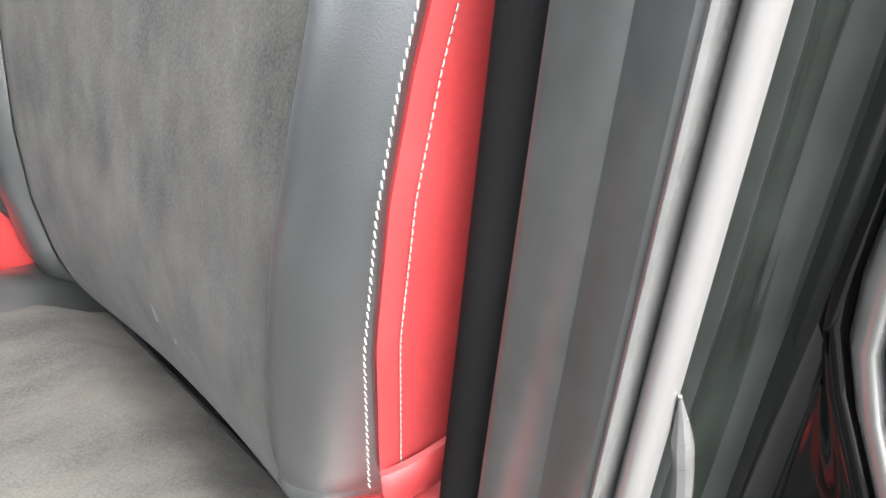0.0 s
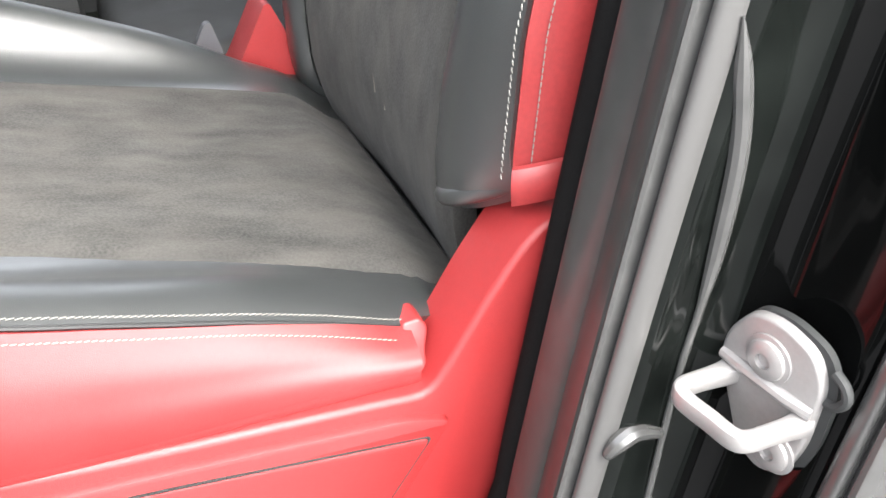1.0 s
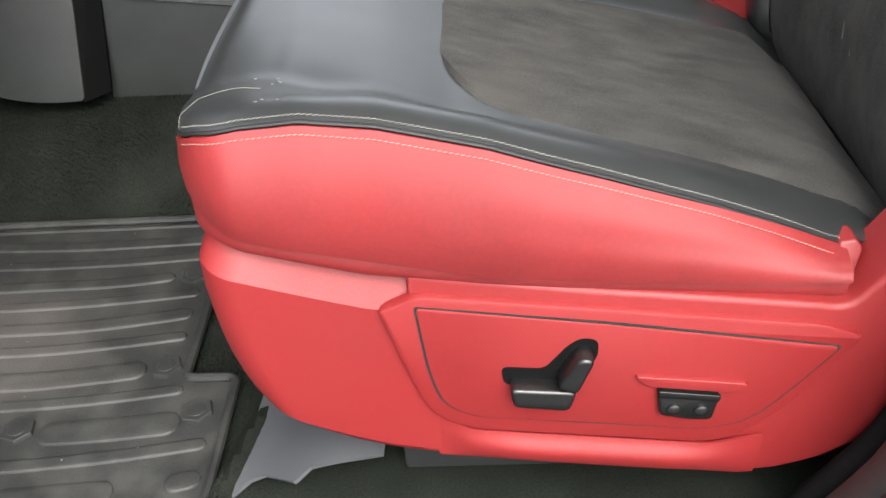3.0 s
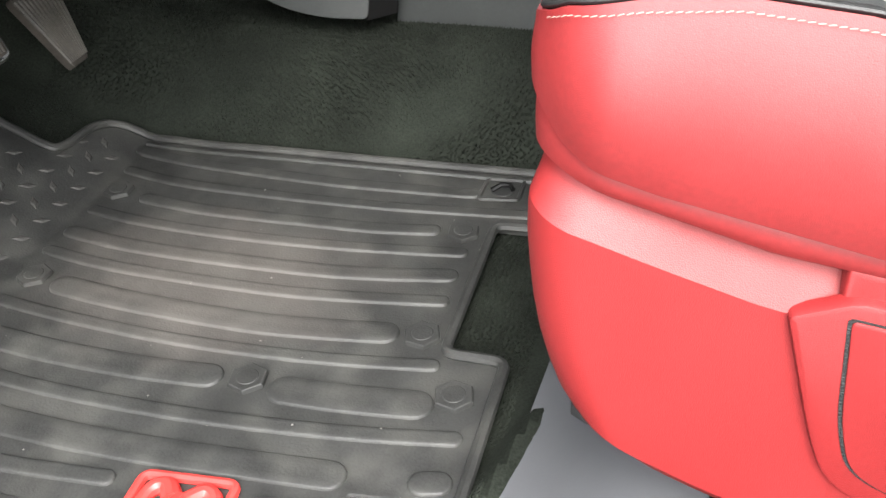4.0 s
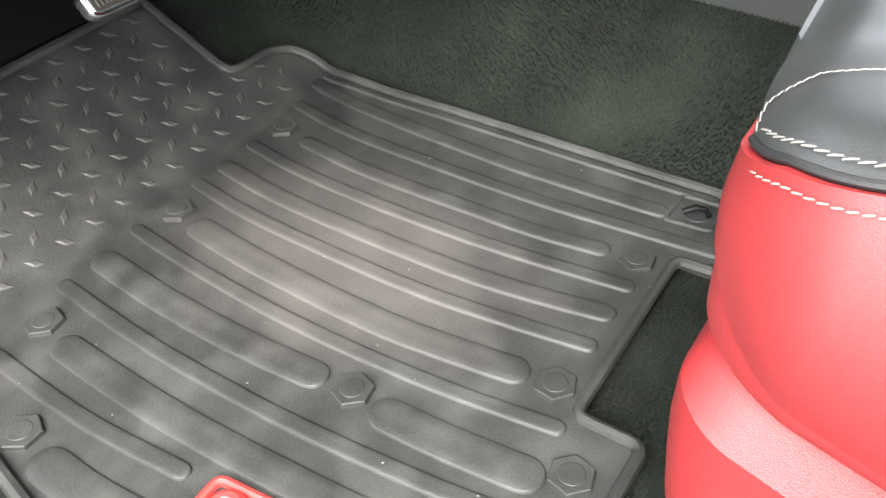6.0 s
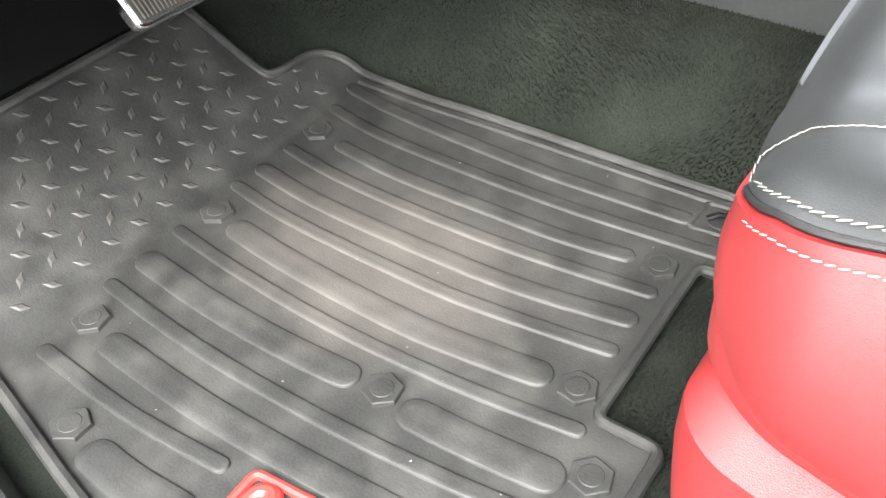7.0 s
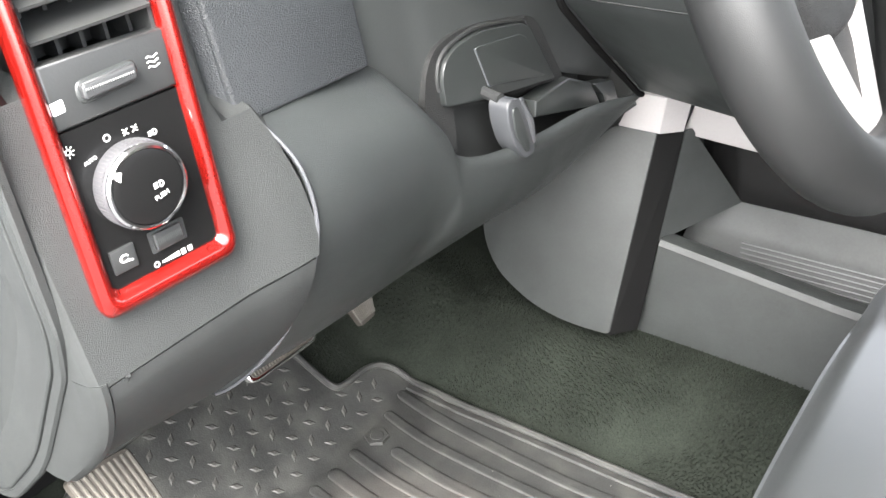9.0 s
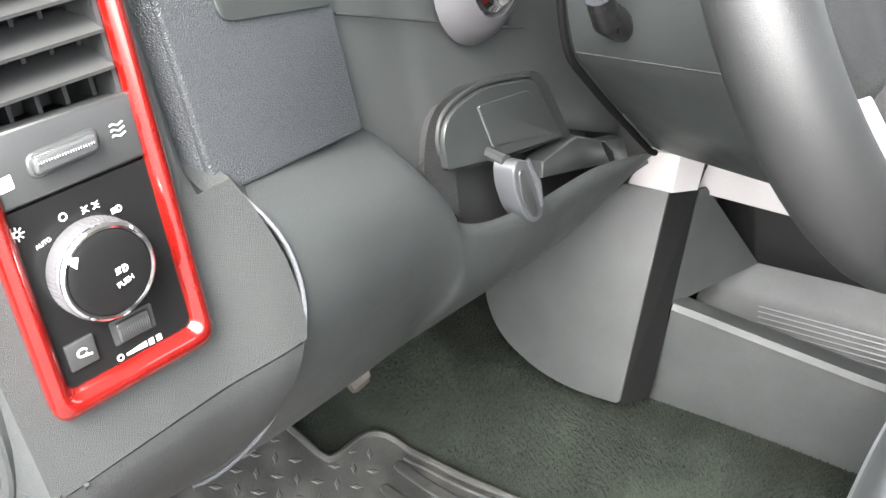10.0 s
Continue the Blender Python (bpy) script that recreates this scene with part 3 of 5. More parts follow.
for sign, who in ((-1, "near"), (1, "far")):
    rows = side_rows(sign, GROOVE, [(x, z - 0.002 - 0.012 * smoothstep(0.278, 0.262, x)) for x, z in CREST], side_bulge, flare=0.95)
    part("side_panel", shell(rows, 0.004 * sign), red_leather, seat, "smooth red leather cushion side")
    rows = side_rows(sign, BASE_TOP, [(x, z + 0.002) for x, z in GROOVE], lambda x: 0.0055, m=8, push=-0.0015, flare=0.0, keep=0.85)
    part("welt", shell(rows, 0.004 * sign), red_leather, seat, "red leather welt under the cushion side")


def sewn_line(inset, lift, x0, x1, n=70):
    pts = []
    for k in range(n):
        x = x0 + (x1 - x0) * (1 - k / (n - 1)) ** 1.6
        pts.append(Vector((x, SEAT_MID - plan_half(x) + inset, table(CREST, x) + lift)))
    return pts


part("piping", tube(sewn_line(0.0004, 0.0000, 0.2740, 0.757), 0.0016, 8), wheel_leather, seat, "black seam piping")
part("stitching", stitches(sewn_line(0.0036, 0.0040, 0.2750, 0.757), 0.0042, 0.0, 0.00042, 0.0006, (0, -0.0003, 0.0004)), thread, seat, "white double stitching")
side_line = []
for k in range(110):
    x = 0.757 - (0.757 - 0.277) * k / 109
    z0, z1 = table(GROOVE, x), table(CREST, x) - 0.002
    fat = side_bulge(x) * 0.14 + 0.05 * 0.95 * (0.004 + 0.020 * smoothstep(0.5, 0.76, x))
    side_line.append(Vector((x, SEAT_MID - plan_half(x) - fat - 0.0046 - 0.0046 * smoothstep(0.62, 0.75, x), z0 + (z1 - z0) * 0.96)))
part("stitching", stitches(side_line, 0.0030, 0.0010, 0.00034, 0.0003, (0.0, -0.0004, 0.0003)), thread_red, seat, "pale stitching along the red side")
seam = curve([(0.2742, -0.1450, 0), (0.2750, -0.1395, 0), (0.2775, -0.1345, 0), (0.2865, -0.1227, 0), (0.296, -0.116, 0), (0.307, -0.1116, 0), (0.320, -0.112, 0), (0.334, -0.117, 0)], 14)


def on_cushion(x, y, lift):
    """A point on the near half of the cushion's leather, with the rounded front."""
    c = abs(y - SEAT_MID) / plan_half(x)
    return Vector((x - 0.013 * (1 - c ** 3) * smoothstep(0.42, 0.29, x), y, cushion_top(x, c) + 0.005 * (1 - c * c) * smoothstep(0.42, 0.33, x) + lift))


seam = [on_cushion(p.x, p.y, 0.0008) for p in seam]
part("stitching", stitches(seam, 0.0034, 0.0, 0.00028, 0.0003, (0, 0, 0.0003)), thread, seat, "fine pale seam across the front corner")
# small holes in the leather where the cover is pinned
for x, y in ((0.323, -0.076), (0.337, -0.093), (0.341, -0.084), (0.339, -0.077), (0.333, -0.146), (0.337, -0.143), (0.3475, -0.146), (0.436, -0.122), (0.437, -0.096)):
    part("scuff", tube([on_cushion(x, y, 0.0002), on_cushion(x + 0.002, y - 0.001, 0.0004)], 0.00035, 5), thread, seat)

# base shell
Y_FACE = -0.176


def on_side(u, v, w):
    return (u, Y_FACE - w, v)


def on_far_side(u, v, w):
    return (u, 2 * SEAT_MID - Y_FACE + w, v)


BASE = [(0.425, 0.288), (0.56, 0.269), (0.735, 0.247), (0.757, 0.243), (0.775, 0.268), (0.803, 0.312), (0.826, 0.343), (0.842, 0.356), (0.862, 0.360), (0.89, 0.352), (0.90, 0.30), (0.87, 0.16),
        (0.795, 0.092), (0.765, 0.072), (0.73, 0.060), (0.70, 0.058), (0.608, 0.069), (0.462, 0.089), (0.425, 0.0955)]
RADII = [0.0] + [0.012] * (len(BASE) - 2) + [0.0]
base = part("base_shell", prism(rounded(BASE, RADII, 3), on_side, -0.055, 0.0, 0.018, 3), red_plastic, seat, "grained red plastic seat base")
FAR_BASE = BASE[:2] + [(0.70, 0.250), (0.722, 0.262), (0.746, 0.290), (0.768, 0.328), (0.783, 0.354), (0.789, 0.354), (0.802, 0.322), (0.825, 0.25), (0.84, 0.16)] + BASE[12:]
part("base_shell", prism(rounded(FAR_BASE, [0.0] + [0.006] * (len(FAR_BASE) - 2) + [0.0], 3), on_far_side, -0.055, 0.0, 0.010, 3), red_plastic, seat, "grained red plastic seat base")
FLOOR_LINE = [(0.27, 0.143), (0.30, 0.139), (0.33, 0.122), (0.365, 0.106), (0.40, 0.093), (0.44, 0.0845)]
half = SEAT_MID - Y_FACE
FRONT_X = [(0.0, 0.278), (0.17, 0.267), (0.25, 0.265), (0.5, 0.267), (0.7, 0.272), (0.85, 0.280), (0.94, 0.288), (1.0, 0.304)]
for sign in (-1, 1):
    levels = []
    for t in (0.0, 0.04, 0.09, 0.14, 0.17, 0.20, 0.30, 0.42, 0.54, 0.66, 0.77, 0.86, 0.93, 0.975, 1.0):
        lip = 0.018 * max(0.0, min(1.0, (0.17 - t) / 0.15)) + 0.010 * smoothstep(0.90, 1.0, t) ** 2
        rad = 0.032 + 0.010 * t ** 2
        xf = table(FRONT_X, t)
        y_out = half + 0.0006 - lip
        pts = []
        for k in range(9):
            pts.append((0.442 + (xf + rad - 0.442) * k / 8, y_out))
        for k in range(1, 17):
            a = k / 16 * math.pi / 2
            pts.append((xf + rad - rad * math.sin(a), y_out - rad * (1 - math.cos(a))))
        for k in range(1, 8):
            pts.append((xf, (y_out - rad) * (1 - k / 7)))
        row = []
        for x, y in pts:
            z1, z0 = table(BASE_TOP, x) - 0.0005, table(FLOOR_LINE, x)
            row.append((x, SEAT_MID + sign * y, z1 + (z0 - z1) * t))
        levels.append(row)
    levels.append([(x + 0.02, SEAT_MID + (y - SEAT_MID) * 0.9, z + 0.004) for x, y, z in levels[-1]])
    part("base_front", shell(levels, -0.004 * sign), red_plastic, seat, "rounded front corner of the red seat base", sharp=16)
FRAME = [(0.402, 0.259), (0.432, 0.2725), (0.56, 0.2560), (0.74, 0.2320), (0.772, 0.219), (0.735, 0.160), (0.706, 0.122), (0.672, 0.103), (0.55, 0.118), (0.468, 0.128), (0.438, 0.145), (0.424, 0.180)]
part("panel_frame", prism(rounded(FRAME, [0.004, 0.006, 0.02, 0.01, 0.006, 0.02, 0.03, 0.03, 0.02, 0.02, 0.025, 0.02], 4), on_side, -0.004, 0.0065, 0.0062, 2), red_plastic, base, "raised red surround of the switch panel")
# lower rim of the base, swelling out under the panel
rows = []
for k in range(40):
    x = 0.440 + 0.272 * k / 39
    top = table([(0.440, 0.142), (0.470, 0.127), (0.55, 0.117), (0.67, 0.102), (0.712, 0.110)], x)
    low = table([(0.425, 0.0955), (0.462, 0.089), (0.608, 0.069), (0.70, 0.058), (0.73, 0.060)], x)
    swell = 0.008 * smoothstep(0.440, 0.520, x) * smoothstep(0.712, 0.630, x)
    rows.append([on_side(x, top + (low - top) * s, 0.0052 * (1 - s ** 3) * smoothstep(0.438, 0.470, x) + swell * smoothstep(0.0, 0.42, s) * (1 - s ** 4)) for s in [j / 12 for j in range(13)]])
part("lower_rim", shell(rows, 0.003), red_plastic, base, "rounded lower rim of the red base")
PANEL = [(0.429, 0.264), (0.59, 0.241), (0.757, 0.211), (0.722, 0.160), (0.697, 0.130), (0.660, 0.122), (0.55, 0.135), (0.470, 0.145), (0.446, 0.160), (0.436, 0.195)]
rp = rounded(PANEL, [0.004, 0.02, 0.006, 0.03, 0.025, 0.03, 0.02, 0.025, 0.025, 0.02], 5)
part("panel_gap", prism(rp, on_side, 0.0, 0.0070), hub_plastic, base, "dark gap round the switch panel")
mid = Vector((0.59, 0.19))
rp2 = [tuple(mid + (Vector(p) - mid) * (1 - 0.0021 / max(0.02, (Vector(p) - mid).length))) for p in rp]
panel = part("switch_panel", prism([(u, v - 0.0006) for u, v in rp2], on_side, 0.0, 0.0080, 0.0012, 2), red_plastic, seat, "red switch panel")
# power seat levers
part("lever_well", prism(rounded([(0.494, 0.201), (0.528, 0.198), (0.546, 0.222), (0.556, 0.229), (0.569, 0.226), (0.569, 0.210), (0.552, 0.180), (0.535, 0.176), (0.496, 0.183)], 0.006), on_side, 0.006, 0.0090), seal_and_shade_black, panel, "black recess")
part("seat_lever", prism(rounded([(0.500, 0.190), (0.530, 0.187), (0.553, 0.185), (0.547, 0.164), (0.503, 0.170)], 0.006), on_side, 0.008, 0.024, 0.004, 3), switch_black, panel, "black seat slide lever")
part("recline_lever", prism(rounded([(0.536, 0.192), (0.553, 0.222), (0.5655, 0.220), (0.553, 0.184)], 0.006), on_side, 0.008, 0.026, 0.004, 3), switch_black, panel, "black recline lever")
# lumbar switch in its scooped recess
part("recess_lip", prism(rounded([(0.598, 0.190), (0.69, 0.178), (0.683, 0.168), (0.61, 0.178)], 0.006), on_side, 0.006, 0.0125, 0.004, 3), red_plastic, panel, "red moulded lip")
lum = part("lumbar_switch", prism(rounded([(0.617, 0.175), (0.642, 0.1715), (0.668, 0.168), (0.664, 0.139), (0.645, 0.140), (0.621, 0.146)], 0.005), on_side, 0.006, 0.0135, 0.003, 3), switch_black, panel, "black lumbar switch")
for u, v in ((0.632, 0.153), (0.654, 0.151)):
    part("button", lathe([(0.0062, 0.0), (0.006, 0.002), (0.004, 0.0034), (0.0005, 0.0036)], lambda p, q, w, u=u, v=v: on_side(u + p, v + q, 0.0130 + w), 18), switch_black, lum)
part("switch_top", prism(rounded([(0.618, 0.175), (0.668, 0.168), (0.667, 0.161), (0.619, 0.168)], 0.002), on_side, 0.012, 0.0150, 0.001), gloss_black, lum)
# cover tab at the rear of the cushion side
part("cover_tab", prism(rounded([(0.7485, 0.243), (0.7525, 0.275), (0.7530, 0.281), (0.766, 0.282), (0.771, 0.275), (0.766, 0.262), (0.764, 0.243)], 0.003), lambda u, v, w: (u, -0.150 - w + 0.45 * (v - 0.245), v), -0.01, 0.0095, 0.004), red_leather, seat, "folded end of the red cover")

# backrest
BACK = [(0.20, 0.846), (0.235, 0.832), (0.265, 0.820), (0.30, 0.812), (0.36, 0.811), (0.42, 0.818), (0.50, 0.836), (0.56, 0.857), (0.62, 0.880), (0.75, 0.932), (0.95, 1.007)]
SIDE = [(0.36, 0.831), (0.40, 0.834), (0.475, 0.841), (0.547, 0.857), (0.60, 0.875), (0.65, 0.896), (0.75, 0.937), (0.95, 1.012)]


def back_half(z):
    return 0.186 + 0.008 * smoothstep(0.38, 0.6, z)


rows = []
for i in range(40):
    z = 0.235 + 0.70 * i / 39
    h = back_half(z) - 0.002
    r = []
    for j in range(33):
        c = -1 + 2 * j / 32
        r.append((table(BACK, z) + 0.010 * (1 - c * c) - 0.006 * smoothstep(0.86, 1.0, abs(c)) * -1.0 + 0.0015 * math.sin(30 * z) * (1 - c * c), SEAT_MID + h * c, z))
    rows.append(r)
part("back_insert", shell(rows, -0.02), suede, seat, "dark grey suede backrest insert")
for sign in (-1, 1):
    rows = []
    for i in range(44):
        s = i / 43
        r = []
        for j in range(15):
            t = j / 14
            z_low = 0.340 + 0.036 * t ** 1.5 if sign < 0 else 0.262
            z = z_low + (0.932 - z_low) * s
            h = back_half(z)
            y = h + (0.2535 - h) * t
            x = (table(BACK, z) + 0.006) * (1 - t) + table(SIDE, z) * t - 0.010 * math.sin(math.pi * t ** 0.8) + 0.004 * (t == 0) + 0.012 * smoothstep(0.03, 0.0, s) ** 2
            r.append((x, SEAT_MID + sign * y, z))
        rows.append(r)
    if sign < 0:
        edge = []
        for k in range(13):
            t = k / 12
            z = 0.340 + 0.036 * t ** 1.5
            h = back_half(z)
            edge.append((table(BACK, z) * (1 - t) + table(SIDE, z) * t + 0.003 - 0.016 * math.sin(math.pi * t ** 0.8), SEAT_MID - h - (0.2535 - h) * t, z + 0.003))
        part("hem", tube(edge, 0.0075, 12), black_leather, seat, "gathered black leather hem")
    part("back_bolster", shell(rows, -0.012 if sign < 0 else 0.012), black_leather, seat, "black leather backrest bolster")
    rows = []
    for i in range(44):
        z = 0.379 + 0.56 * i / 43
        r = []
        for j in range(12):
            t = j / 11
            x = table(SIDE, z) - 0.007 + 0.12 * t + 0.004 * smoothstep(0.395, 0.379, z)
            y = 0.253 + 0.018 * math.sin(math.pi * min(1, 0.1 + 0.6 * t)) - 0.001 * smoothstep(0.395, 0.379, z)
            r.append((x, SEAT_MID + sign * y, z))
        rows.append(r)
    part("back_side", shell(rows, 0.006 if sign < 0 else -0.006), red_leather, seat, "red leather backrest side")
line = [Vector((table(SIDE, z) - 0.0130, SEAT_MID - 0.2575, z)) for z in [0.385 + 0.0075 * k for k in range(70)]]
part("stitching", stitches(line, 0.0034, 0.0012, 0.0006, 0.0005, (-0.0009, -0.0006, 0)), thread, seat, "white stitching on the backrest seam")
line = [Vector((table(SIDE, z) + 0.0040, SEAT_MID - 0.2620, z)) for z in [0.382 + 0.0075 * k for k in range(70)]]
part("stitching", stitches(line, 0.0032, 0.0012, 0.0005, 0.0, (-0.0003, -0.0009, 0)), thread, seat, "white stitching on the red backrest side")
part("piping", tube([Vector((table(SIDE, z) + 0.0010, SEAT_MID - 0.2535, z)) for z in [0.384 + 0.0075 * k for k in range(70)]], 0.0026, 8), black_leather, seat)
for dy in (0.0, -0.006):
    part("piping", tube([Vector((table(BACK, z) + 0.0065, SEAT_MID - back_half(z) + dy, z)) for z in [0.35 + 0.0075 * k for k in range(74)]], 0.0022, 6), black_leather, seat)
# lower hem of the backrest cover: a flat sewn band
rows = []
for k in range(15):
    t = k / 14
    x = table(SIDE, 0.385) - 0.0065 + 0.115 * t ** 1.4
    y = 0.2535 + 0.018 * math.sin(math.pi * min(1, 0.1 + 0.6 * t))
    rows.append([(x + 0.002, SEAT_MID - y + 0.004, 0.3655 + 0.012 * t), (x - 0.0012, SEAT_MID - y - 0.0015, 0.367 + 0.012 * t), (x - 0.0020, SEAT_MID - y - 0.0030, 0.374 + 0.012 * t), (x - 0.0018, SEAT_MID - y - 0.0028, 0.386 + 0.012 * t), (x - 0.0004, SEAT_MID - y - 0.0010, 0.3895 + 0.012 * t), (x + 0.0015, SEAT_MID - y + 0.0010, 0.390 + 0.012 * t)])
part("hem", shell(rows, 0.002), red_leather, seat, "folded red leather hem")
part("back_frame", box(0.86, 0.93, -0.10, 0.30, 0.14, 0.50, 0.01), dark_plastic, seat)
# scuffs on the suede
for y, z, d in ((0.083, 0.345, 0.016), (0.060, 0.338, 0.005)):
    x = table(BACK, z) + 0.0085
    part("scuff", tube([(x, y, z), (x + 0.0004, y + 0.002, z + d)], 0.0009, 5), pedal_rubber, seat)
# rail cover and seat underside
NEAR = [(0.0, -0.142), (0.10, -0.124), (0.20, -0.118), (0.34, -0.124), (0.44, -0.129), (0.54, -0.112), (0.75, -0.106), (1.0, -0.100)]
rows = []
for i in range(40):
    t = i / 39
    z = 0.003 + 0.042 * smoothstep(-0.05, 0.75, t)
    y0 = table(NEAR, t) - 0.75 * z
    rows.append([(0.234 + 0.15 * t + 0.012 * s, y0 + (0.075 - y0) * s, z + 0.018 * math.sin(math.pi * 0.6 * s) * t) for s in [k / 14 for k in range(15)]])
part("rail_cover", shell(rows, -0.004), grey_plastic, seat, "mid grey plastic seat rail cover")
part("rail_clip", prism(rounded([(0.276, -0.058), (0.294, -0.068), (0.300, -0.058), (0.282, -0.048)], 0.004), lambda u, v, w: (u, v, 0.046 + w), -0.01, 0.010, 0.003), dark_plastic, seat, "black plastic clip")
for y in (-0.09, 0.28):
    part("rail", box(0.40, 0.92, y - 0.02, y + 0.02, -0.005, 0.075, 0.004), dark_plastic, seat)
part("seat_underside", box(0.33, 0.90, -0.12, 0.32, 0.075, 0.20, 0.01), dark_plastic, seat)

# ---- rubber floor mat ----
mat_thing = thing("floor_mat", "black rubber all-weather floor mat, dusty, with ribs and studs", "floor mat", (-0.1, 0.02, 0.0))


def mat_left(x):
    return -0.285 + 0.066 * smoothstep(-0.02, -0.46, x) + 0.075 * max(0.0, (-0.465 - x) / 0.06) ** 1.6


RIGHT_EDGE = [(-0.54, 0.2255), (-0.465, 0.2275), (-0.436, 0.2285), (-0.420, 0.2315), (-0.4145, 0.240), (-0.4115, 0.258), (-0.4105, 0.288), (-0.4055, 0.309), (-0.397, 0.3225), (-0.381, 0.332), (-0.355, 0.3365), (-0.317, 0.3365), (-0.254, 0.3320), (-0.17, 0.3325), (0.0, 0.3300), (0.15, 0.3295)]


def mat_right(x):
    if x > 0.150:
        return 0.006
    return table(RIGHT_EDGE, x)


xs = [0.205, 0.19, 0.17, 0.1501, 0.1499] + [0.14 - 0.02 * k for k in range(25)] + [-0.35, -0.36, -0.37, -0.381, -0.389, -0.397, -0.4015, -0.4055, -0.408, -0.4105, -0.4115, -0.413, -0.4145, -0.417, -0.42, -0.428, -0.436, -0.45, -0.48, -0.51, -0.535]
rows = [[(x, mat_left(x) + (mat_right(x) - mat_left(x)) * j / 16, toe(x)) for j in range(17)] for x in xs]
bm = shell(rows, 0.007)
shell([[(x, 0.216 + 0.118 * j / 4, 0) for j in range(5)] for x in (0.2045, 0.18, 0.1502)], 0.007, bm)
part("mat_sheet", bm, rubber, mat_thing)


def on_mat(x, y, h):
    return Vector((x + 0.48 * h * (x < -0.36), y, toe(x) + h))


edge = [(0.205, -0.283), (0.207, 0.006), (0.149, 0.007), (0.148, 0.215), (0.206, 0.217), (0.206, 0.332)]
part("mat_rim", tube([on_mat(x, y, 0.003) for x, y in rounded(edge, [0.0] + [0.012] * (len(edge) - 2) + [0.0], 4)], 0.0055, 8), rubber, mat_thing)
part("mat_rim", tube([on_mat(p.x, p.y - 0.001, 0.004) for p in curve([(0.205, 0.330, 0)] + [(x, y, 0) for x, y in RIGHT_EDGE[::-1]], 8)], 0.0055, 8), rubber, mat_thing)
part("mat_rim", tube([on_mat(x, mat_right(min(x, 0.149)) - 0.0155, 0.001) for x in [0.205 - 0.015 * k for k in range(38)]], 0.0032, 6), rubber, mat_thing)
part("mat_rim", tube([on_mat(x, mat_left(x), 0.004) for x in [0.205 - 0.02 * k for k in range(38)]], 0.0065, 8), rubber, mat_thing)
part("mat_rim", tube([on_mat(-0.535, -0.112 + 0.340 * k / 20, 0.003) for k in range(21)], 0.0065, 8), rubber, mat_thing)


def rib(points, width, height=0.0030):
    """A raised bar with round ends and sloping flanks."""
    half = width / 2
    full = curve([(x, y, 0) for x, y in points], 10)
    run = [0.0]
    for a, b in zip(full, full[1:]):
        run.append(run[-1] + (b - a).length)
    n = 16
    pts = []
    for i in range(n):
        d = half + (run[-1] - 2 * half) * i / (n - 1)
        k = max(j for j in range(len(run) - 1) if run[j] <= d + 1e-9)
        pts.append(full[k].lerp(full[k + 1], (d - run[k]) / (run[k + 1] - run[k])))
    bm = bmesh.new()
    sides = []
    for inset, h in ((0.0, -0.001), (0.0008, height * 0.78), (0.0020, height), (half * 0.62, height * 0.98)):
        loop = []
        w = half - inset
        left, right = [], []
        for i, p in enumerate(pts):
            d = (pts[min(i + 1, n - 1)] - pts[max(i - 1, 0)]).normalized()
            q = Vector((-d.y, d.x, 0))
            left.append(p + q * w)
            right.append(p - q * w)
        d0, d1 = (pts[0] - pts[1]).normalized(), (pts[-1] - pts[-2]).normalized()

        def cap(c, d):
            q = Vector((-d.y, d.x, 0))
            return [c + w * (math.cos(a) * -q + math.sin(a) * d) for a in [math.pi * k / 8 for k in range(1, 8)]]

        loop = left + cap(pts[-1], d1)[::-1] + right[::-1] + cap(pts[0], d0)[::-1]
        sides.append([bm.verts.new(on_mat(v.x, v.y, h)) for v in loop])
    m = len(sides[0])
    for a, b in zip(sides, sides[1:]):
        for k in range(m):
            j = (k + 1) % m
            bm.faces.new((a[k], a[j], b[j], b[k]))
    top = sides[-1]
    for i in range(n - 1):
        bm.faces.new((top[i], top[i + 1], top[2 * n + 5 - i], top[2 * n + 6 - i]))
    bm.faces.new(top[n - 1:n + 8])
    bm.faces.new(top[2 * n + 6:] + top[:1])
    return bm


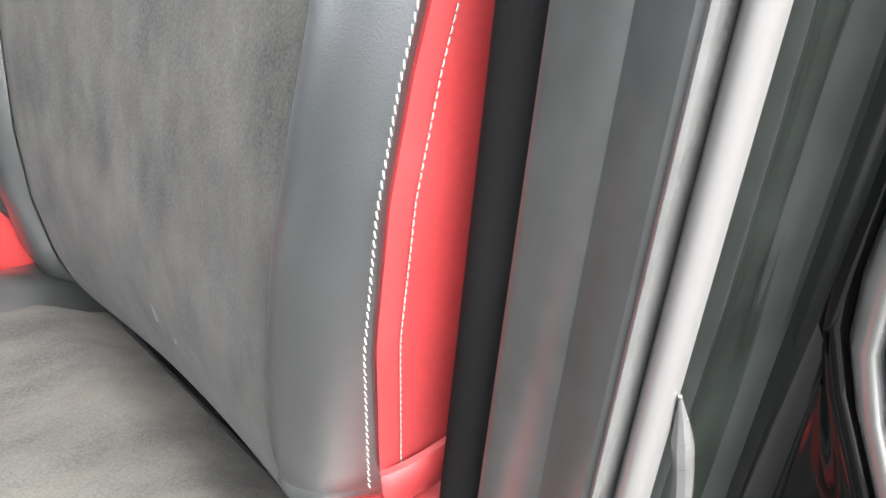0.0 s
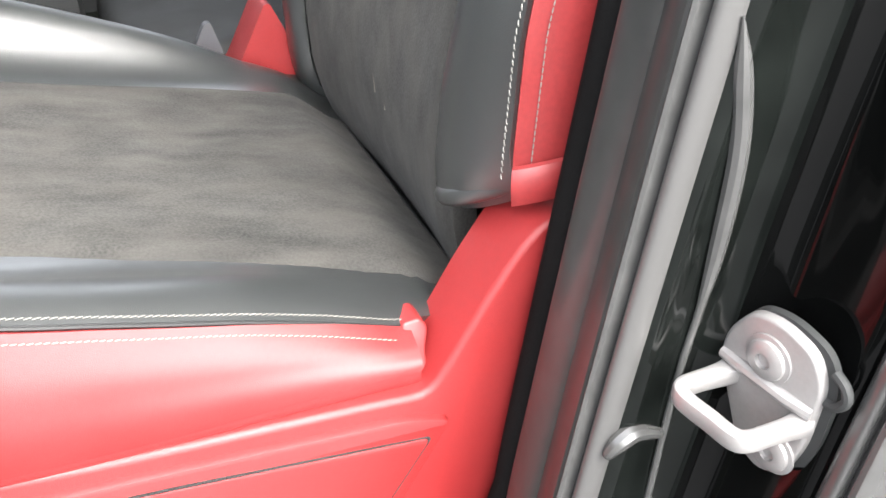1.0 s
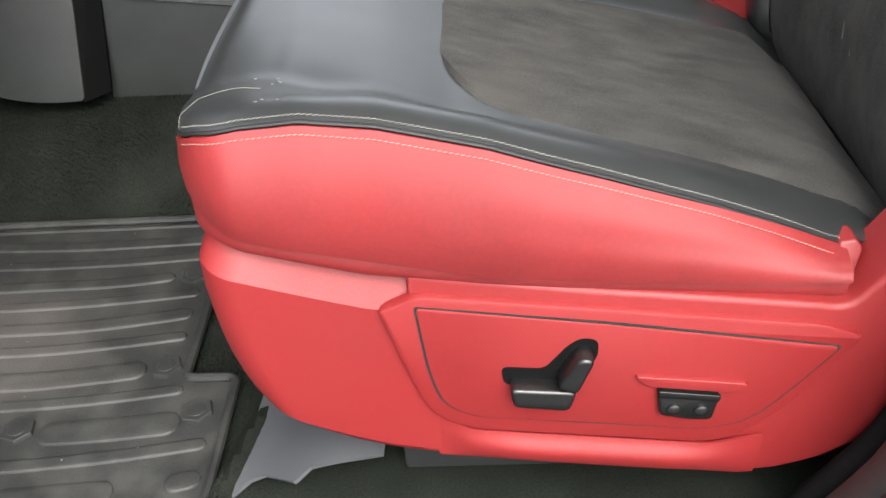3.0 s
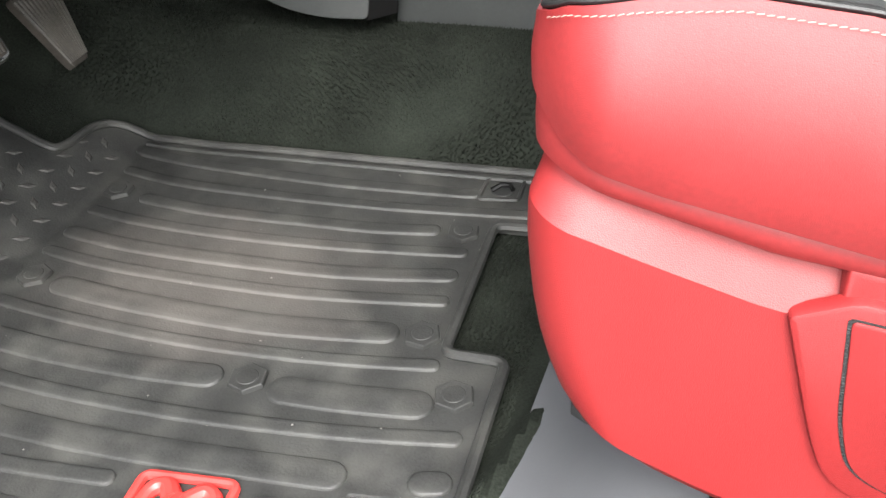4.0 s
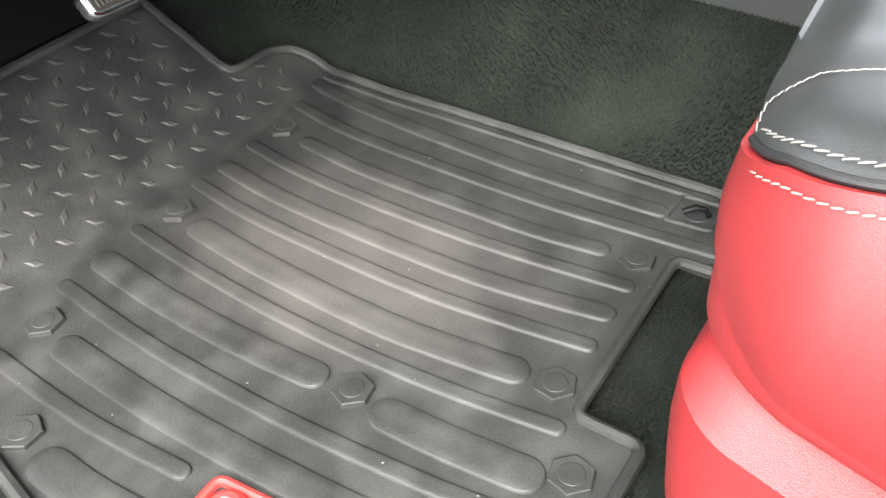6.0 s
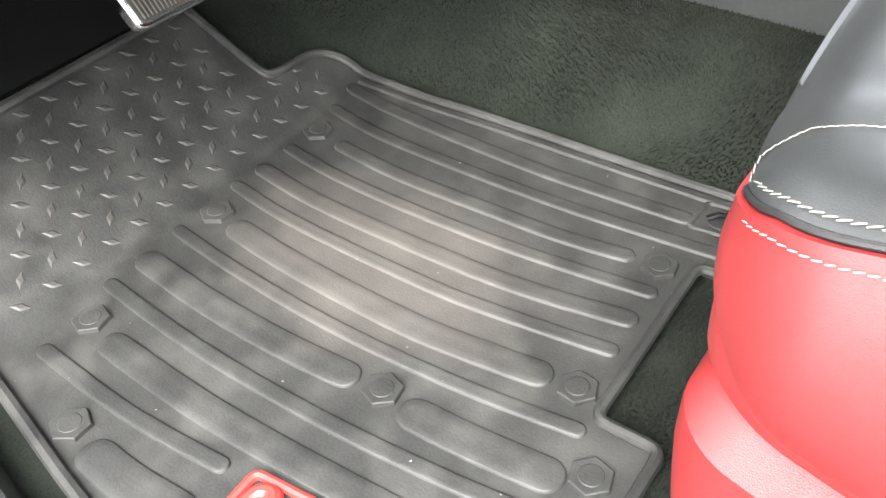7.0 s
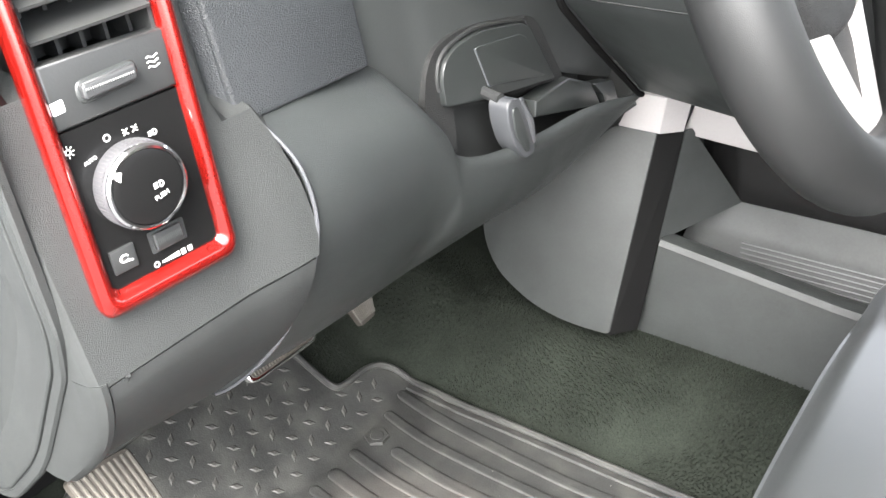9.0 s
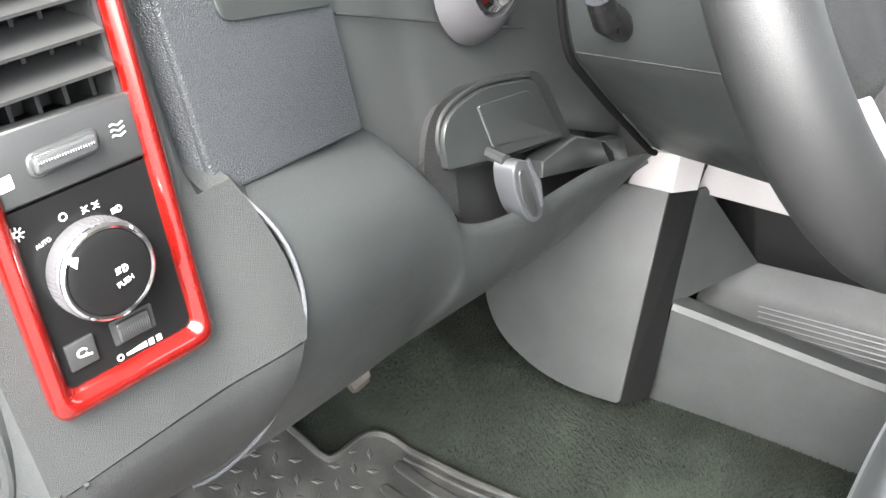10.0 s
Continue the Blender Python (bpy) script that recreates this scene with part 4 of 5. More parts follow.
RIBS = [
    (0.020, (-0.355, 0.307), (-0.25, 0.289), (-0.07, 0.276), (0.02, 0.276), (0.118, 0.278)),
    (0.017, (-0.345, 0.260), (-0.26, 0.243), (-0.16, 0.237), (-0.06, 0.235), (0.03, 0.236), (0.195, 0.246)),
    (0.020, (-0.288, 0.203), (-0.19, 0.191), (-0.06, 0.190), (0.02, 0.191), (0.092, 0.199)),
    (0.017, (-0.338, 0.169), (-0.26, 0.156), (-0.16, 0.150), (-0.05, 0.150), (0.04, 0.155), (0.132, 0.164)),
    (0.022, (-0.338, 0.123), (-0.23, 0.108), (-0.06, 0.105), (0.03, 0.109), (0.132, 0.124)),
    (0.017, (-0.340, 0.085), (-0.235, 0.070), (-0.06, 0.065), (0.03, 0.070), (0.134, 0.082)),
    (0.030, (-0.290, 0.032), (-0.19, 0.020), (-0.05, 0.014), (0.03, 0.019), (0.100, 0.027)),
    (0.016, (-0.338, -0.003), (-0.245, -0.015), (-0.11, -0.024), (0.03, -0.021), (0.150, -0.008)),
    (0.030, (-0.335, -0.052), (-0.228, -0.063), (-0.125, -0.066), (-0.040, -0.062)),
    (0.034, (0.006, -0.066), (0.08, -0.064), (0.158, -0.057)),
    (0.017, (-0.336, -0.096), (-0.20, -0.109), (-0.05, -0.111), (0.09, -0.102), (0.192, -0.088)),
    (0.030, (-0.275, -0.148), (-0.15, -0.155), (-0.04, -0.154), (0.112, -0.146)),
    (0.017, (-0.318, -0.187), (-0.19, -0.194), (-0.072, -0.188)),
    (0.036, (-0.190, -0.237), (-0.13, -0.240), (-0.062, -0.236)),
    (0.022, (0.045, -0.190), (0.08, -0.186), (0.112, -0.181)),
    (0.034, (0.042, -0.232), (0.08, -0.228), (0.113, -0.222)),
    (0.024, (0.160, -0.141), (0.178, -0.137), (0.196, -0.133)),
]
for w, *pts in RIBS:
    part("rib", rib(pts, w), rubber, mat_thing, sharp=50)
for x, y, turn in ((-0.323, 0.211, 5), (-0.317, 0.038, 0), (-0.304, -0.139, 12), (-0.217, -0.229, 3), (-0.016, -0.060, 10), (0.122, 0.028, 20), (0.117, 0.199, 8), (0.172, -0.043, 15)):
    bm = bmesh.new()
    rings = []
    for r, h in ((0.0185, -0.001), (0.0178, 0.0042), (0.0168, 0.0048), (0.0105, 0.0048), (0.0098, 0.0053), (0.0090, 0.0054)):
        rings.append([bm.verts.new(on_mat(x + r * math.cos(radians(turn + 15 * a)) * (1 if r < 0.012 else 1 / math.cos(radians(((15 * a + 30) % 60) - 30)) * 0.90), y + r * math.sin(radians(turn + 15 * a)) * (1 if r < 0.012 else 1 / math.cos(radians(((15 * a + 30) % 60) - 30)) * 0.90), h)) for a in range(24)])
    for a, b in zip(rings, rings[1:]):
        for k in range(24):
            bm.faces.new((a[k], a[(k + 1) % 24], b[(k + 1) % 24], b[k]))
    bm.faces.new(rings[-1])
    part("hex_stud", bm, rubber, mat_thing, sharp=25)


def shield():
    """Raised red badge moulded on the mat: a shield outline with plain curved shapes in it."""
    badge = part("badge", prism([(-0.046, -0.182), (0.028, -0.177), (0.030, -0.243), (-0.008, -0.263), (-0.043, -0.246)], lambda u, v, w: on_mat(u, v, w), -0.001, 0.0008), rubber, mat_thing, "raised red shield badge")
    ring = rounded([(-0.049, -0.179), (0.031, -0.173), (0.033, -0.245), (-0.009, -0.268), (-0.046, -0.249)], 0.008, 4)
    part("badge_outline", tube([on_mat(x, y, 0.003) for x, y in ring], 0.0042, 8, None, True), red_rubber, badge)
    bm = bmesh.new()
    tube([on_mat(-0.006, -0.196, 0.004), on_mat(-0.007, -0.216, 0.007), on_mat(-0.009, -0.236, 0.006), on_mat(-0.010, -0.252, 0.003)], [0.008, 0.0115, 0.0085, 0.0045], 10, bm)
    part("badge_wedge", bm, red_rubber, badge)
    for s in (-1, 1):
        bm = bmesh.new()
        line = curve([(-0.006 + s * 0.006, -0.200, 0), (-0.006 + s * 0.017, -0.188, 0), (-0.006 + s * 0.028, -0.194, 0), (-0.006 + s * 0.030, -0.213, 0), (-0.006 + s * 0.025, -0.232, 0)], 6)
        tube([on_mat(p.x, p.y, 0.005) for p in line], [0.009 - 0.005 * k / len(line) for k in range(len(line))], 10, bm)
        part("badge_curl", bm, red_rubber, badge)


shield()
for cx, cy in ((0.139, -0.180), (0.140, 0.292)):
    frame_bm = tube([on_mat(x, y, 0.001) for x, y in rounded([(cx - 0.024, cy - 0.024), (cx + 0.022, cy - 0.020), (cx + 0.022, cy + 0.024), (cx - 0.022, cy + 0.020)], 0.006, 3)], 0.0028, 6, None, True)
    clip = part("clip_frame", frame_bm, rubber, mat_thing, "moulded clip pocket")
    part("clip_hole", lathe([(0.014, 0.0002), (0.013, 0.0012), (0.001, 0.0012)], lambda p, q, w, cx=cx, cy=cy: on_mat(cx + p, cy + q, w), 20), dark_plastic, clip)
    part("clip_hook", tube([on_mat(cx - 0.012, cy - 0.006, 0.003), on_mat(cx - 0.002, cy, 0.008), on_mat(cx + 0.008, cy + 0.003, 0.007), on_mat(cx + 0.013, cy - 0.003, 0.004)], 0.0032, 7), gloss_black, clip, "black hook")
# diamond tread on the toe of the mat
mesh_pair = []
for turn in (0, 1):
    bm = bmesh.new()
    L, W = (0.0140, 0.0060)
    ring = [(-L, 0), (-L * 0.12, -W), (L * 0.12, -W), (L, 0), (L * 0.12, W), (-L * 0.12, W)]
    low = [bm.verts.new(((y, x, -0.0008) if turn else (x, y, -0.0008))) for x, y in ring]
    top = [bm.verts.new(((0.36 * y, 0.42 * x, 0.0011) if turn else (0.42 * x, 0.36 * y, 0.0011))) for x, y in ring]
    for k in range(6):
        bm.faces.new((low[k], low[(k + 1) % 6], top[(k + 1) % 6], top[k]))
    bm.faces.new(top)
    bmesh.ops.recalc_face_normals(bm, faces=bm.faces)
    me = bpy.data.meshes.new("tread_diamond")
    bm.to_mesh(me)
    bm.free()
    me.materials.append(rubber)
    mesh_pair.append(me)
PX, PY = 0.0385, 0.0365
for i in range(12):
    for j in range(28):
        x, y = -0.368 - PX / 2 * i, -0.205 + PY / 2 * j
        if (i + j) % 2 or x < -0.53 or y > mat_right(x) - 0.022 or y < mat_left(x) + 0.012:
            continue
        ob = new("tread_diamond", mesh_pair[i % 2])
        ob.parent = mat_thing
        slope = math.atan(0.55) if x < -0.365 else 0.12
        ob.matrix_parent_inverse = Matrix.Translation(-mat_thing.location)
        ob.matrix_basis = Matrix.Translation((x, y, toe(x))) @ Matrix.Rotation(slope, 4, "Y") @ Matrix.Rotation(radians(45), 4, "Z")


# the whole mat lies a little askew
turn = Matrix.Rotation(radians(1.14), 4, "Z")
mat_thing.location = turn @ mat_thing.location + Vector((-0.0005, 0.0100, 0.0))
mat_thing.rotation_euler.z = radians(1.14)

# crumbs and dust specks on the mat
random.seed(7)
bm = bmesh.new()
for k in range(34):
    x, y = random.uniform(-0.33, 0.19), random.uniform(-0.26, 0.31)
    s = random.uniform(0.0004, 0.0011)
    a = random.uniform(0, 6.28)
    o = on_mat(x, y, 0.0012 + 0.004 * (k % 3 == 0))
    tube([o, o + Vector((s * 1.6 * math.cos(a), s * 1.6 * math.sin(a), s * 0.4))], s * 0.6, 5, bm)
single("crumbs", bm, thread, "small pale crumbs scattered on the rubber mat", "crumbs", "stuff")

# ---- dashboard, driver's end ----
PN = Vector((0.985, -0.17, 0.15)).normalized()
PU = Vector((0.17, 0.985, 0.062)).normalized()
PV = Vector((-0.149, 0.039, 0.988)).normalized()
PO = Vector((-0.091, -0.246, 0.588))


def on_panel(u, v, w):
    return PO + PU * u + PV * v + PN * w


def face_x(y, z):
    return -0.096 + 0.1726 * (y + 0.246) - 0.152 * (z - 0.588)


LOWER = [(-0.27, 0.412), (-0.20, 0.405), (-0.12, 0.392), (-0.03, 0.380), (0.11, 0.370), (0.40, 0.364)]
SEAM = [(0.39, -0.118), (0.500, -0.106), (0.540, -0.092), (0.567, -0.0795), (0.59, -0.0770), (0.626, -0.0800), (0.66, -0.0885), (0.688, -0.100), (0.95, -0.098)]
dash = thing("dashboard", "dark grey grained plastic dashboard, driver's end", "dashboard", (-0.15, 0.05, 0.5))


def crease_z(y):
    return 0.543 + 0.11 * (y + 0.253)


rows = []
for i in range(26):
    t = i / 25
    r = []
    for j in range(41):
        s = j / 40
        z1, z0 = 0.94, crease_z(-0.265 + s * 0.19)
        z = z0 + (z1 - z0) * t
        right = table(SEAM, z) - 0.001
        y = -0.262 + (right + 0.262) * s
        x = face_x(y, z) + 0.006 * smoothstep(-0.15, -0.09, y) * smoothstep(0.70, 0.60, z)
        x -= 0.022 * smoothstep(-0.127, -0.119, y) * smoothstep(0.685, 0.700, z)
        rel = Vector((x, y, z)) - PO
        if 0.004 < rel.dot(PU) < 0.105 and rel.dot(PV) > 0.150:
            x -= 0.095
        r.append((x, y, z))
    e = r[-1]
    r += [(e[0] - 0.004, e[1] + 0.0012, e[2]), (e[0] - 0.010, e[1] + 0.010, e[2]), (e[0] - 0.018, e[1] + 0.035, e[2])]
    r.insert(0, (r[0][0] - 0.006, -0.2665, r[0][2]))
    r.insert(0, (r[0][0] - 0.016, -0.2685, r[0][2]))
    r.insert(0, (r[0][0] - 0.05, -0.2690, r[0][2]))
    rows.append(r)
part("dash_face", shell(rows, 0.006), dash_plastic, dash)
rows = []
for i in range(18):
    t = i / 17
    r = []
    for j in range(22):
        s = j / 21
        y0 = -0.2565 + (0.2565 - 0.0850) * s
        y1 = -0.2565 + (0.2565 - 0.112) * s
        a = Vector((face_x(y0, crease_z(y0)) + 0.0055 * smoothstep(-0.15, -0.09, y0), y0, crease_z(y0) - 0.0018))
        b = Vector((-0.19, y1, table(LOWER, y1)))
        p = a.lerp(b, t) + Vector((0.020, 0, -0.002)) * math.sin(math.pi * t ** 0.85)
        r.append(p - Vector((0.0012, 0, 0)) * (t < 0.02))
    rows.append(r)
part("lower_panel", shell(rows, -0.005), dash_plastic, dash, "lower dash access panel")
rows = []
for i in range(14):
    t = i / 13
    z = 0.546 - 0.138 * t - 0.002 * math.sin(math.pi * t ** 0.85)
    x = face_x(-0.258, 0.546) + 0.001 - (0.094) * t + 0.020 * math.sin(math.pi * t ** 0.85)
    rows.append([(x - 0.09, -0.269, z), (x - 0.02, -0.2685, z), (x - 0.006, -0.2665, z), (x, -0.262, z), (x + 0.001, -0.258, z), (x - 0.002, -0.2555, z)])
part("corner_strip", shell(rows, -0.004), dash_plastic, dash)

part("panel_groove", tube(curve([(face_x(-0.243, 0.545) + 0.002, -0.243, 0.5445), (-0.112, -0.243, 0.512), (-0.136, -0.243, 0.470), (-0.172, -0.242, 0.425)], 6), 0.0016, 6), dark_plastic, dash, "dark groove beside the access panel")
# end cap facing the door
cap = [(-0.118, 0.93), (-0.098, 0.74), (-0.093, 0.585), (-0.104, 0.548), (-0.196, 0.417), (-0.30, 0.318), (-0.44, 0.300), (-0.44, 0.93)]
RADIUS = [0.01, 0.03, 0.012, 0.012, 0.04, 0.03, 0.02, 0.02]


def on_end(u, v, w):
    return (u - 0.012, -0.269 - w, v)


def shrunk(d):
    """The cap's outline drawn in by d."""
    return rounded([(-0.118 - d, 0.93 - d), (-0.098 - d, 0.74), (-0.093 - d, 0.585 + 0.1 * d), (-0.104 - d, 0.548 + 0.3 * d), (-0.196 - 0.7 * d, 0.417 + 0.7 * d), (-0.30 - 0.3 * d, 0.318 + d), (-0.44 + d, 0.300 + d), (-0.44 + d, 0.93 - d)], RADIUS, 4)


rows = []
for d, w in ((0.0, -0.004), (0.0, 0.001), (0.002, 0.003), (0.009, 0.0035), (0.0095, 0.0015), (0.0115, 0.0015), (0.0120, 0.0035), (0.0135, 0.0042), (0.030, 0.0045), (0.050, 0.0005), (0.0515, 0.0)):
    rows.append([on_end(u, v, w) for u, v in shrunk(d)])
bm = sheet(rows, close_u=True)
bm.faces.new([v for v in bm.verts][-len(rows[0]):])
end = part("end_cap", bm, dash_plastic, dash, "dash end cap facing the door", sharp=18)

# knee panel, lofted through four lines
TOP = [(-0.103, -0.099, 0.688), (-0.106, -0.04, 0.682), (-0.108, 0.045, 0.664), (-0.088, 0.085, 0.615), (-0.070, 0.118, 0.558), (-0.068, 0.22, 0.530), (-0.065, 0.36, 0.517), (-0.040, 0.44, 0.508)]
UP1 = [(-0.068, -0.0785, 0.632), (-0.062, -0.02, 0.628), (-0.060, 0.055, 0.615), (-0.060, 0.092, 0.585), (-0.060, 0.120, 0.545), (-0.060, 0.225, 0.515), (-0.060, 0.365, 0.500), (-0.040, 0.442, 0.504)]
UP2 = [(-0.066, -0.0790, 0.560), (-0.064, -0.02, 0.555), (-0.064, 0.06, 0.545), (-0.066, 0.10, 0.520), (-0.072, 0.13, 0.490), (-0.078, 0.235, 0.465), (-0.085, 0.375, 0.450), (-0.045, 0.443, 0.498)]
UP3 = [(-0.109, -0.0975, 0.470), (-0.110, -0.03, 0.460), (-0.114, 0.07, 0.450), (-0.124, 0.11, 0.440), (-0.125, 0.15, 0.425), (-0.125, 0.25, 0.412), (-0.115, 0.385, 0.410), (-0.050, 0.444, 0.494)]
BOT = [(-0.190, -0.117, 0.391), (-0.190, -0.03, 0.380), (-0.190, 0.08, 0.372), (-0.190, 0.14, 0.368), (-0.190, 0.20, 0.366), (-0.190, 0.27, 0.365), (-0.150, 0.385, 0.385), (-0.055, 0.445, 0.490)]
lines = [curve(q, 8) for q in (TOP, UP1, UP2, UP3, BOT)]
cols = []
for k in range(len(lines[0])):
    cols.append(curve([ln[k] for ln in lines] + [lines[-1][k] + Vector((-0.06, 0, 0.004))], 6))
part("knee_panel", shell(cols, 0.005), knee_plastic, dash, "smooth knee panel below the column")
part("panel_seam", tube([p + Vector((0.0018, -0.0008, 0.0)) for p in cols[0][:-6]], 0.0017, 6), grey_plastic, dash, "pale edge of the knee panel")
part("lower_lip", tube([p + Vector((0.001, 0.0, -0.002)) for p in curve([(-0.150, 0.385, 0.385), (-0.118, 0.415, 0.425), (-0.088, 0.434, 0.462), (-0.050, 0.447, 0.496)], 6)], 0.0045, 8), smooth_plastic, dash)

# column cover with the release handle's pocket
EDGE = [(0.030, 0.668), (0.075, 0.618), (0.108, 0.572), (0.120, 0.570), (0.135, 0.598), (0.20, 0.585), (0.30, 0.565), (0.37, 0.548), (0.44, 0.520), (0.52, 0.49)]
rows = []
for i in range(18):
    t = i / 17
    r = []
    for j in range(40):
        y = 0.030 + 0.49 * j / 39
        z = table(EDGE, y) * (1 - t) + 0.95 * t
        r.append((-0.104 - 0.05 * t - 0.010 * smoothstep(0.1, 0.0, t) + 0.010 * math.sin(math.pi * t), y, z))
    rows.append(r)
part("column_cover", shell(rows, 0.005), lit_cover_plastic, dash, "smooth cover round the steering column")
part("cover_seam", tube(curve([(-0.1076, 0.036, 0.7515), (-0.1080, 0.0457, 0.7486), (-0.1090, 0.0924, 0.735), (-0.1075, 0.1459, 0.7189), (-0.1060, 0.168, 0.7114), (-0.1040, 0.225, 0.6950), (-0.1030, 0.2805, 0.6812)], 6), 0.0012, 6), dark_plastic, dash, "dark joint across the column cover")


def on_cover(u, v, w):
    return (-0.100 + w - 0.06 * (v - 0.6), u, v)


hood = rounded([(0.110, 0.600), (0.119, 0.632), (0.135, 0.650), (0.170, 0.656), (0.230, 0.648), (0.302, 0.634), (0.318, 0.617), (0.358, 0.548), (0.22, 0.570), (0.153, 0.586), (0.152, 0.541), (0.132, 0.562)], [0.01, 0.02, 0.02, 0.02, 0.02, 0.012, 0.01, 0.004, 0.004, 0.004, 0.004, 0.01], 4)
# Flush surround, coloured dark to paint the soft shade of a recess.
part("shaded_surround", prism(hood, on_cover, -0.012, 0.0006), hub_plastic, dash, "flush surround of the release hood, darkened for a recess's shade")
hood2 = rounded([(0.135, 0.595), (0.133, 0.622), (0.141, 0.637), (0.160, 0.645), (0.202, 0.648), (0.273, 0.635), (0.287, 0.626), (0.330, 0.558), (0.200, 0.580)], [0.003, 0.012, 0.012, 0.012, 0.01, 0.006, 0.006, 0.004, 0.002], 5)
cover = part("pocket_hood", prism(hood2, on_cover, -0.005, 0.0075, 0.004, 3), smooth_plastic, dash, "hood over the brake release")
part("hood_plate", prism(rounded([(0.187, 0.636), (0.266, 0.626), (0.277, 0.619), (0.310, 0.568), (0.204, 0.592)], 0.004), on_cover, 0.005, 0.0088, 0.001), smooth_plastic, cover)
# Thin dark tube traces the soft shade along the hood's edge.
part("hood_shade", tube(curve([on_cover(0.1335, 0.610, 0.0016), on_cover(0.1325, 0.624, 0.0016), on_cover(0.141, 0.6395, 0.0016), on_cover(0.162, 0.6475, 0.0016), on_cover(0.203, 0.6500, 0.0016), on_cover(0.274, 0.6370, 0.0016), on_cover(0.2895, 0.627, 0.0016), on_cover(0.332, 0.559, 0.0016)], 6), 0.0024, 6), dark_plastic, dash, "dark line for the soft shade round the hood")
part("plate_edge", tube([on_cover(0.186, 0.635, 0.0082), on_cover(0.194, 0.614, 0.0086), on_cover(0.203, 0.593, 0.0082), on_cover(0.208, 0.591, 0.0082)], 0.0010, 6), grey_plastic, cover)
part("pocket_inside", box(-0.22, -0.118, 0.105, 0.44, 0.44, 0.60, 0.01), dark_plastic, dash, "dark pocket")
part("pocket_floor", prism([(0.284, 0.548), (0.355, 0.550), (0.408, 0.526), (0.430, 0.490), (0.282, 0.530)], on_cover, -0.01, 0.010, 0.003), smooth_plastic, dash)
part("pocket_bracket", prism(rounded([(0.410, 0.524), (0.458, 0.512), (0.474, 0.470), (0.440, 0.480), (0.430, 0.505)], 0.004), on_cover, -0.005, 0.012, 0.003), smooth_plastic, dash)
handle = thing("brake_release_handle", "grey plastic parking brake release handle", "handle", (-0.05, 0.17, 0.57))
def on_grip(u, v, w):
    """The handle's own frame, a little to the driver's side of its pocket."""
    return on_cover(0.200 + 0.70 * (u - 0.226), v + 0.012, w - 0.010)


part("grip", prism(rounded([(0.202, 0.572), (0.214, 0.578), (0.242, 0.570), (0.266, 0.524), (0.263, 0.508), (0.240, 0.506), (0.214, 0.528), (0.202, 0.554)], 0.011, 5), on_grip, 0.030, 0.052, 0.008, 4), grip_plastic, handle)
part("grip_face", prism(rounded([(0.211, 0.568), (0.226, 0.567), (0.250, 0.526), (0.247, 0.515), (0.238, 0.515), (0.215, 0.538)], 0.007, 5), on_grip, 0.049, 0.0535, 0.001), smooth_plastic, handle)
part("grip_ridge", tube([on_grip(0.238, 0.570, 0.050), on_grip(0.254, 0.545, 0.053), on_grip(0.263, 0.520, 0.050)], 0.0035, 8), grip_plastic, handle)
part("stem", tube([on_grip(0.212, 0.575, 0.040), on_grip(0.222, 0.578, 0.01), on_grip(0.225, 0.575, -0.02)], 0.006, 8), dark_plastic, handle)

# ignition switch on the column cover
ign = thing("ignition_switch", "chrome-ringed ignition switch on the column cover", "ignition switch", (-0.09, 0.21, 0.735))


def on_ign(p, q, w):
    return Vector((-0.098 + w, 0.208 + p, 0.747 + q))


part("surround", lathe([(0.062, -0.006), (0.056, 0.004), (0.046, 0.013), (0.037, 0.016), (0.034, 0.006)], on_ign, 40), knob_grey, ign)
part("ring", lathe([(0.033, 0.0), (0.032, 0.016), (0.027, 0.020), (0.022, 0.014), (0.001, 0.013)], on_ign, 40), chrome, ign, "chrome ring")
part("barrel", lathe([(0.019, 0.010), (0.018, 0.022), (0.001, 0.023)], on_ign, 32), gloss_black, ign)

# padded trim block above the knee panel


def on_pad(u, v, w):
    return (-0.098 + w - 0.20 * (v - 0.67), u, v)


pad = part("dash_pad", prism(rounded([(-0.109, 0.671), (0.033, 0.669), (0.037, 0.90), (-0.104, 0.92)], 0.006, 3), on_pad, -0.045, 0.010, 0.007, 3), pad_leather, dash, "padded leather-grain trim block")
rows = []
for k in range(12):
    v = 0.673 + 0.231 * k / 11
    rows.append([on_pad(-0.1055 + 0.003 * k / 11, v, 0.0085), on_pad(-0.1085 + 0.003 * k / 11, v, 0.0060), on_pad(-0.1190 + 0.003 * k / 11, v, -0.0110), on_pad(-0.1205 + 0.003 * k / 11, v, -0.0220)])
part("pad_flank", shell(rows, -0.006), pad_leather, pad, "sloping side of the padded block")
part("pad_inset", prism(rounded([(-0.066, 0.770), (0.029, 0.759), (0.031, 0.90), (-0.07, 0.90)], [0.010, 0.004, 0.004, 0.004], 4), on_pad, 0.008, 0.0125, 0.001), smooth_plastic, pad, "smooth inset panel")
part("dash_top", box(-0.84, -0.150, -0.265, 0.5, 0.90, 0.955, 0.02), dash_plastic, dash)

# switch panel with red surround
sw = thing("headlight_switch_panel", "black headlight switch panel in a candy red surround", "switch panel", tuple(PO))
outer = rounded([(0.0, 0.0), (0.104, 0.0), (0.109, 0.34), (0.002, 0.34)], 0.013, 6)
inn = rounded([(0.012, 0.017), (0.091, 0.017), (0.096, 0.323), (0.014, 0.323)], 0.006, 6)
rows = [[on_panel(u, v, -0.004) for u, v in outer]]
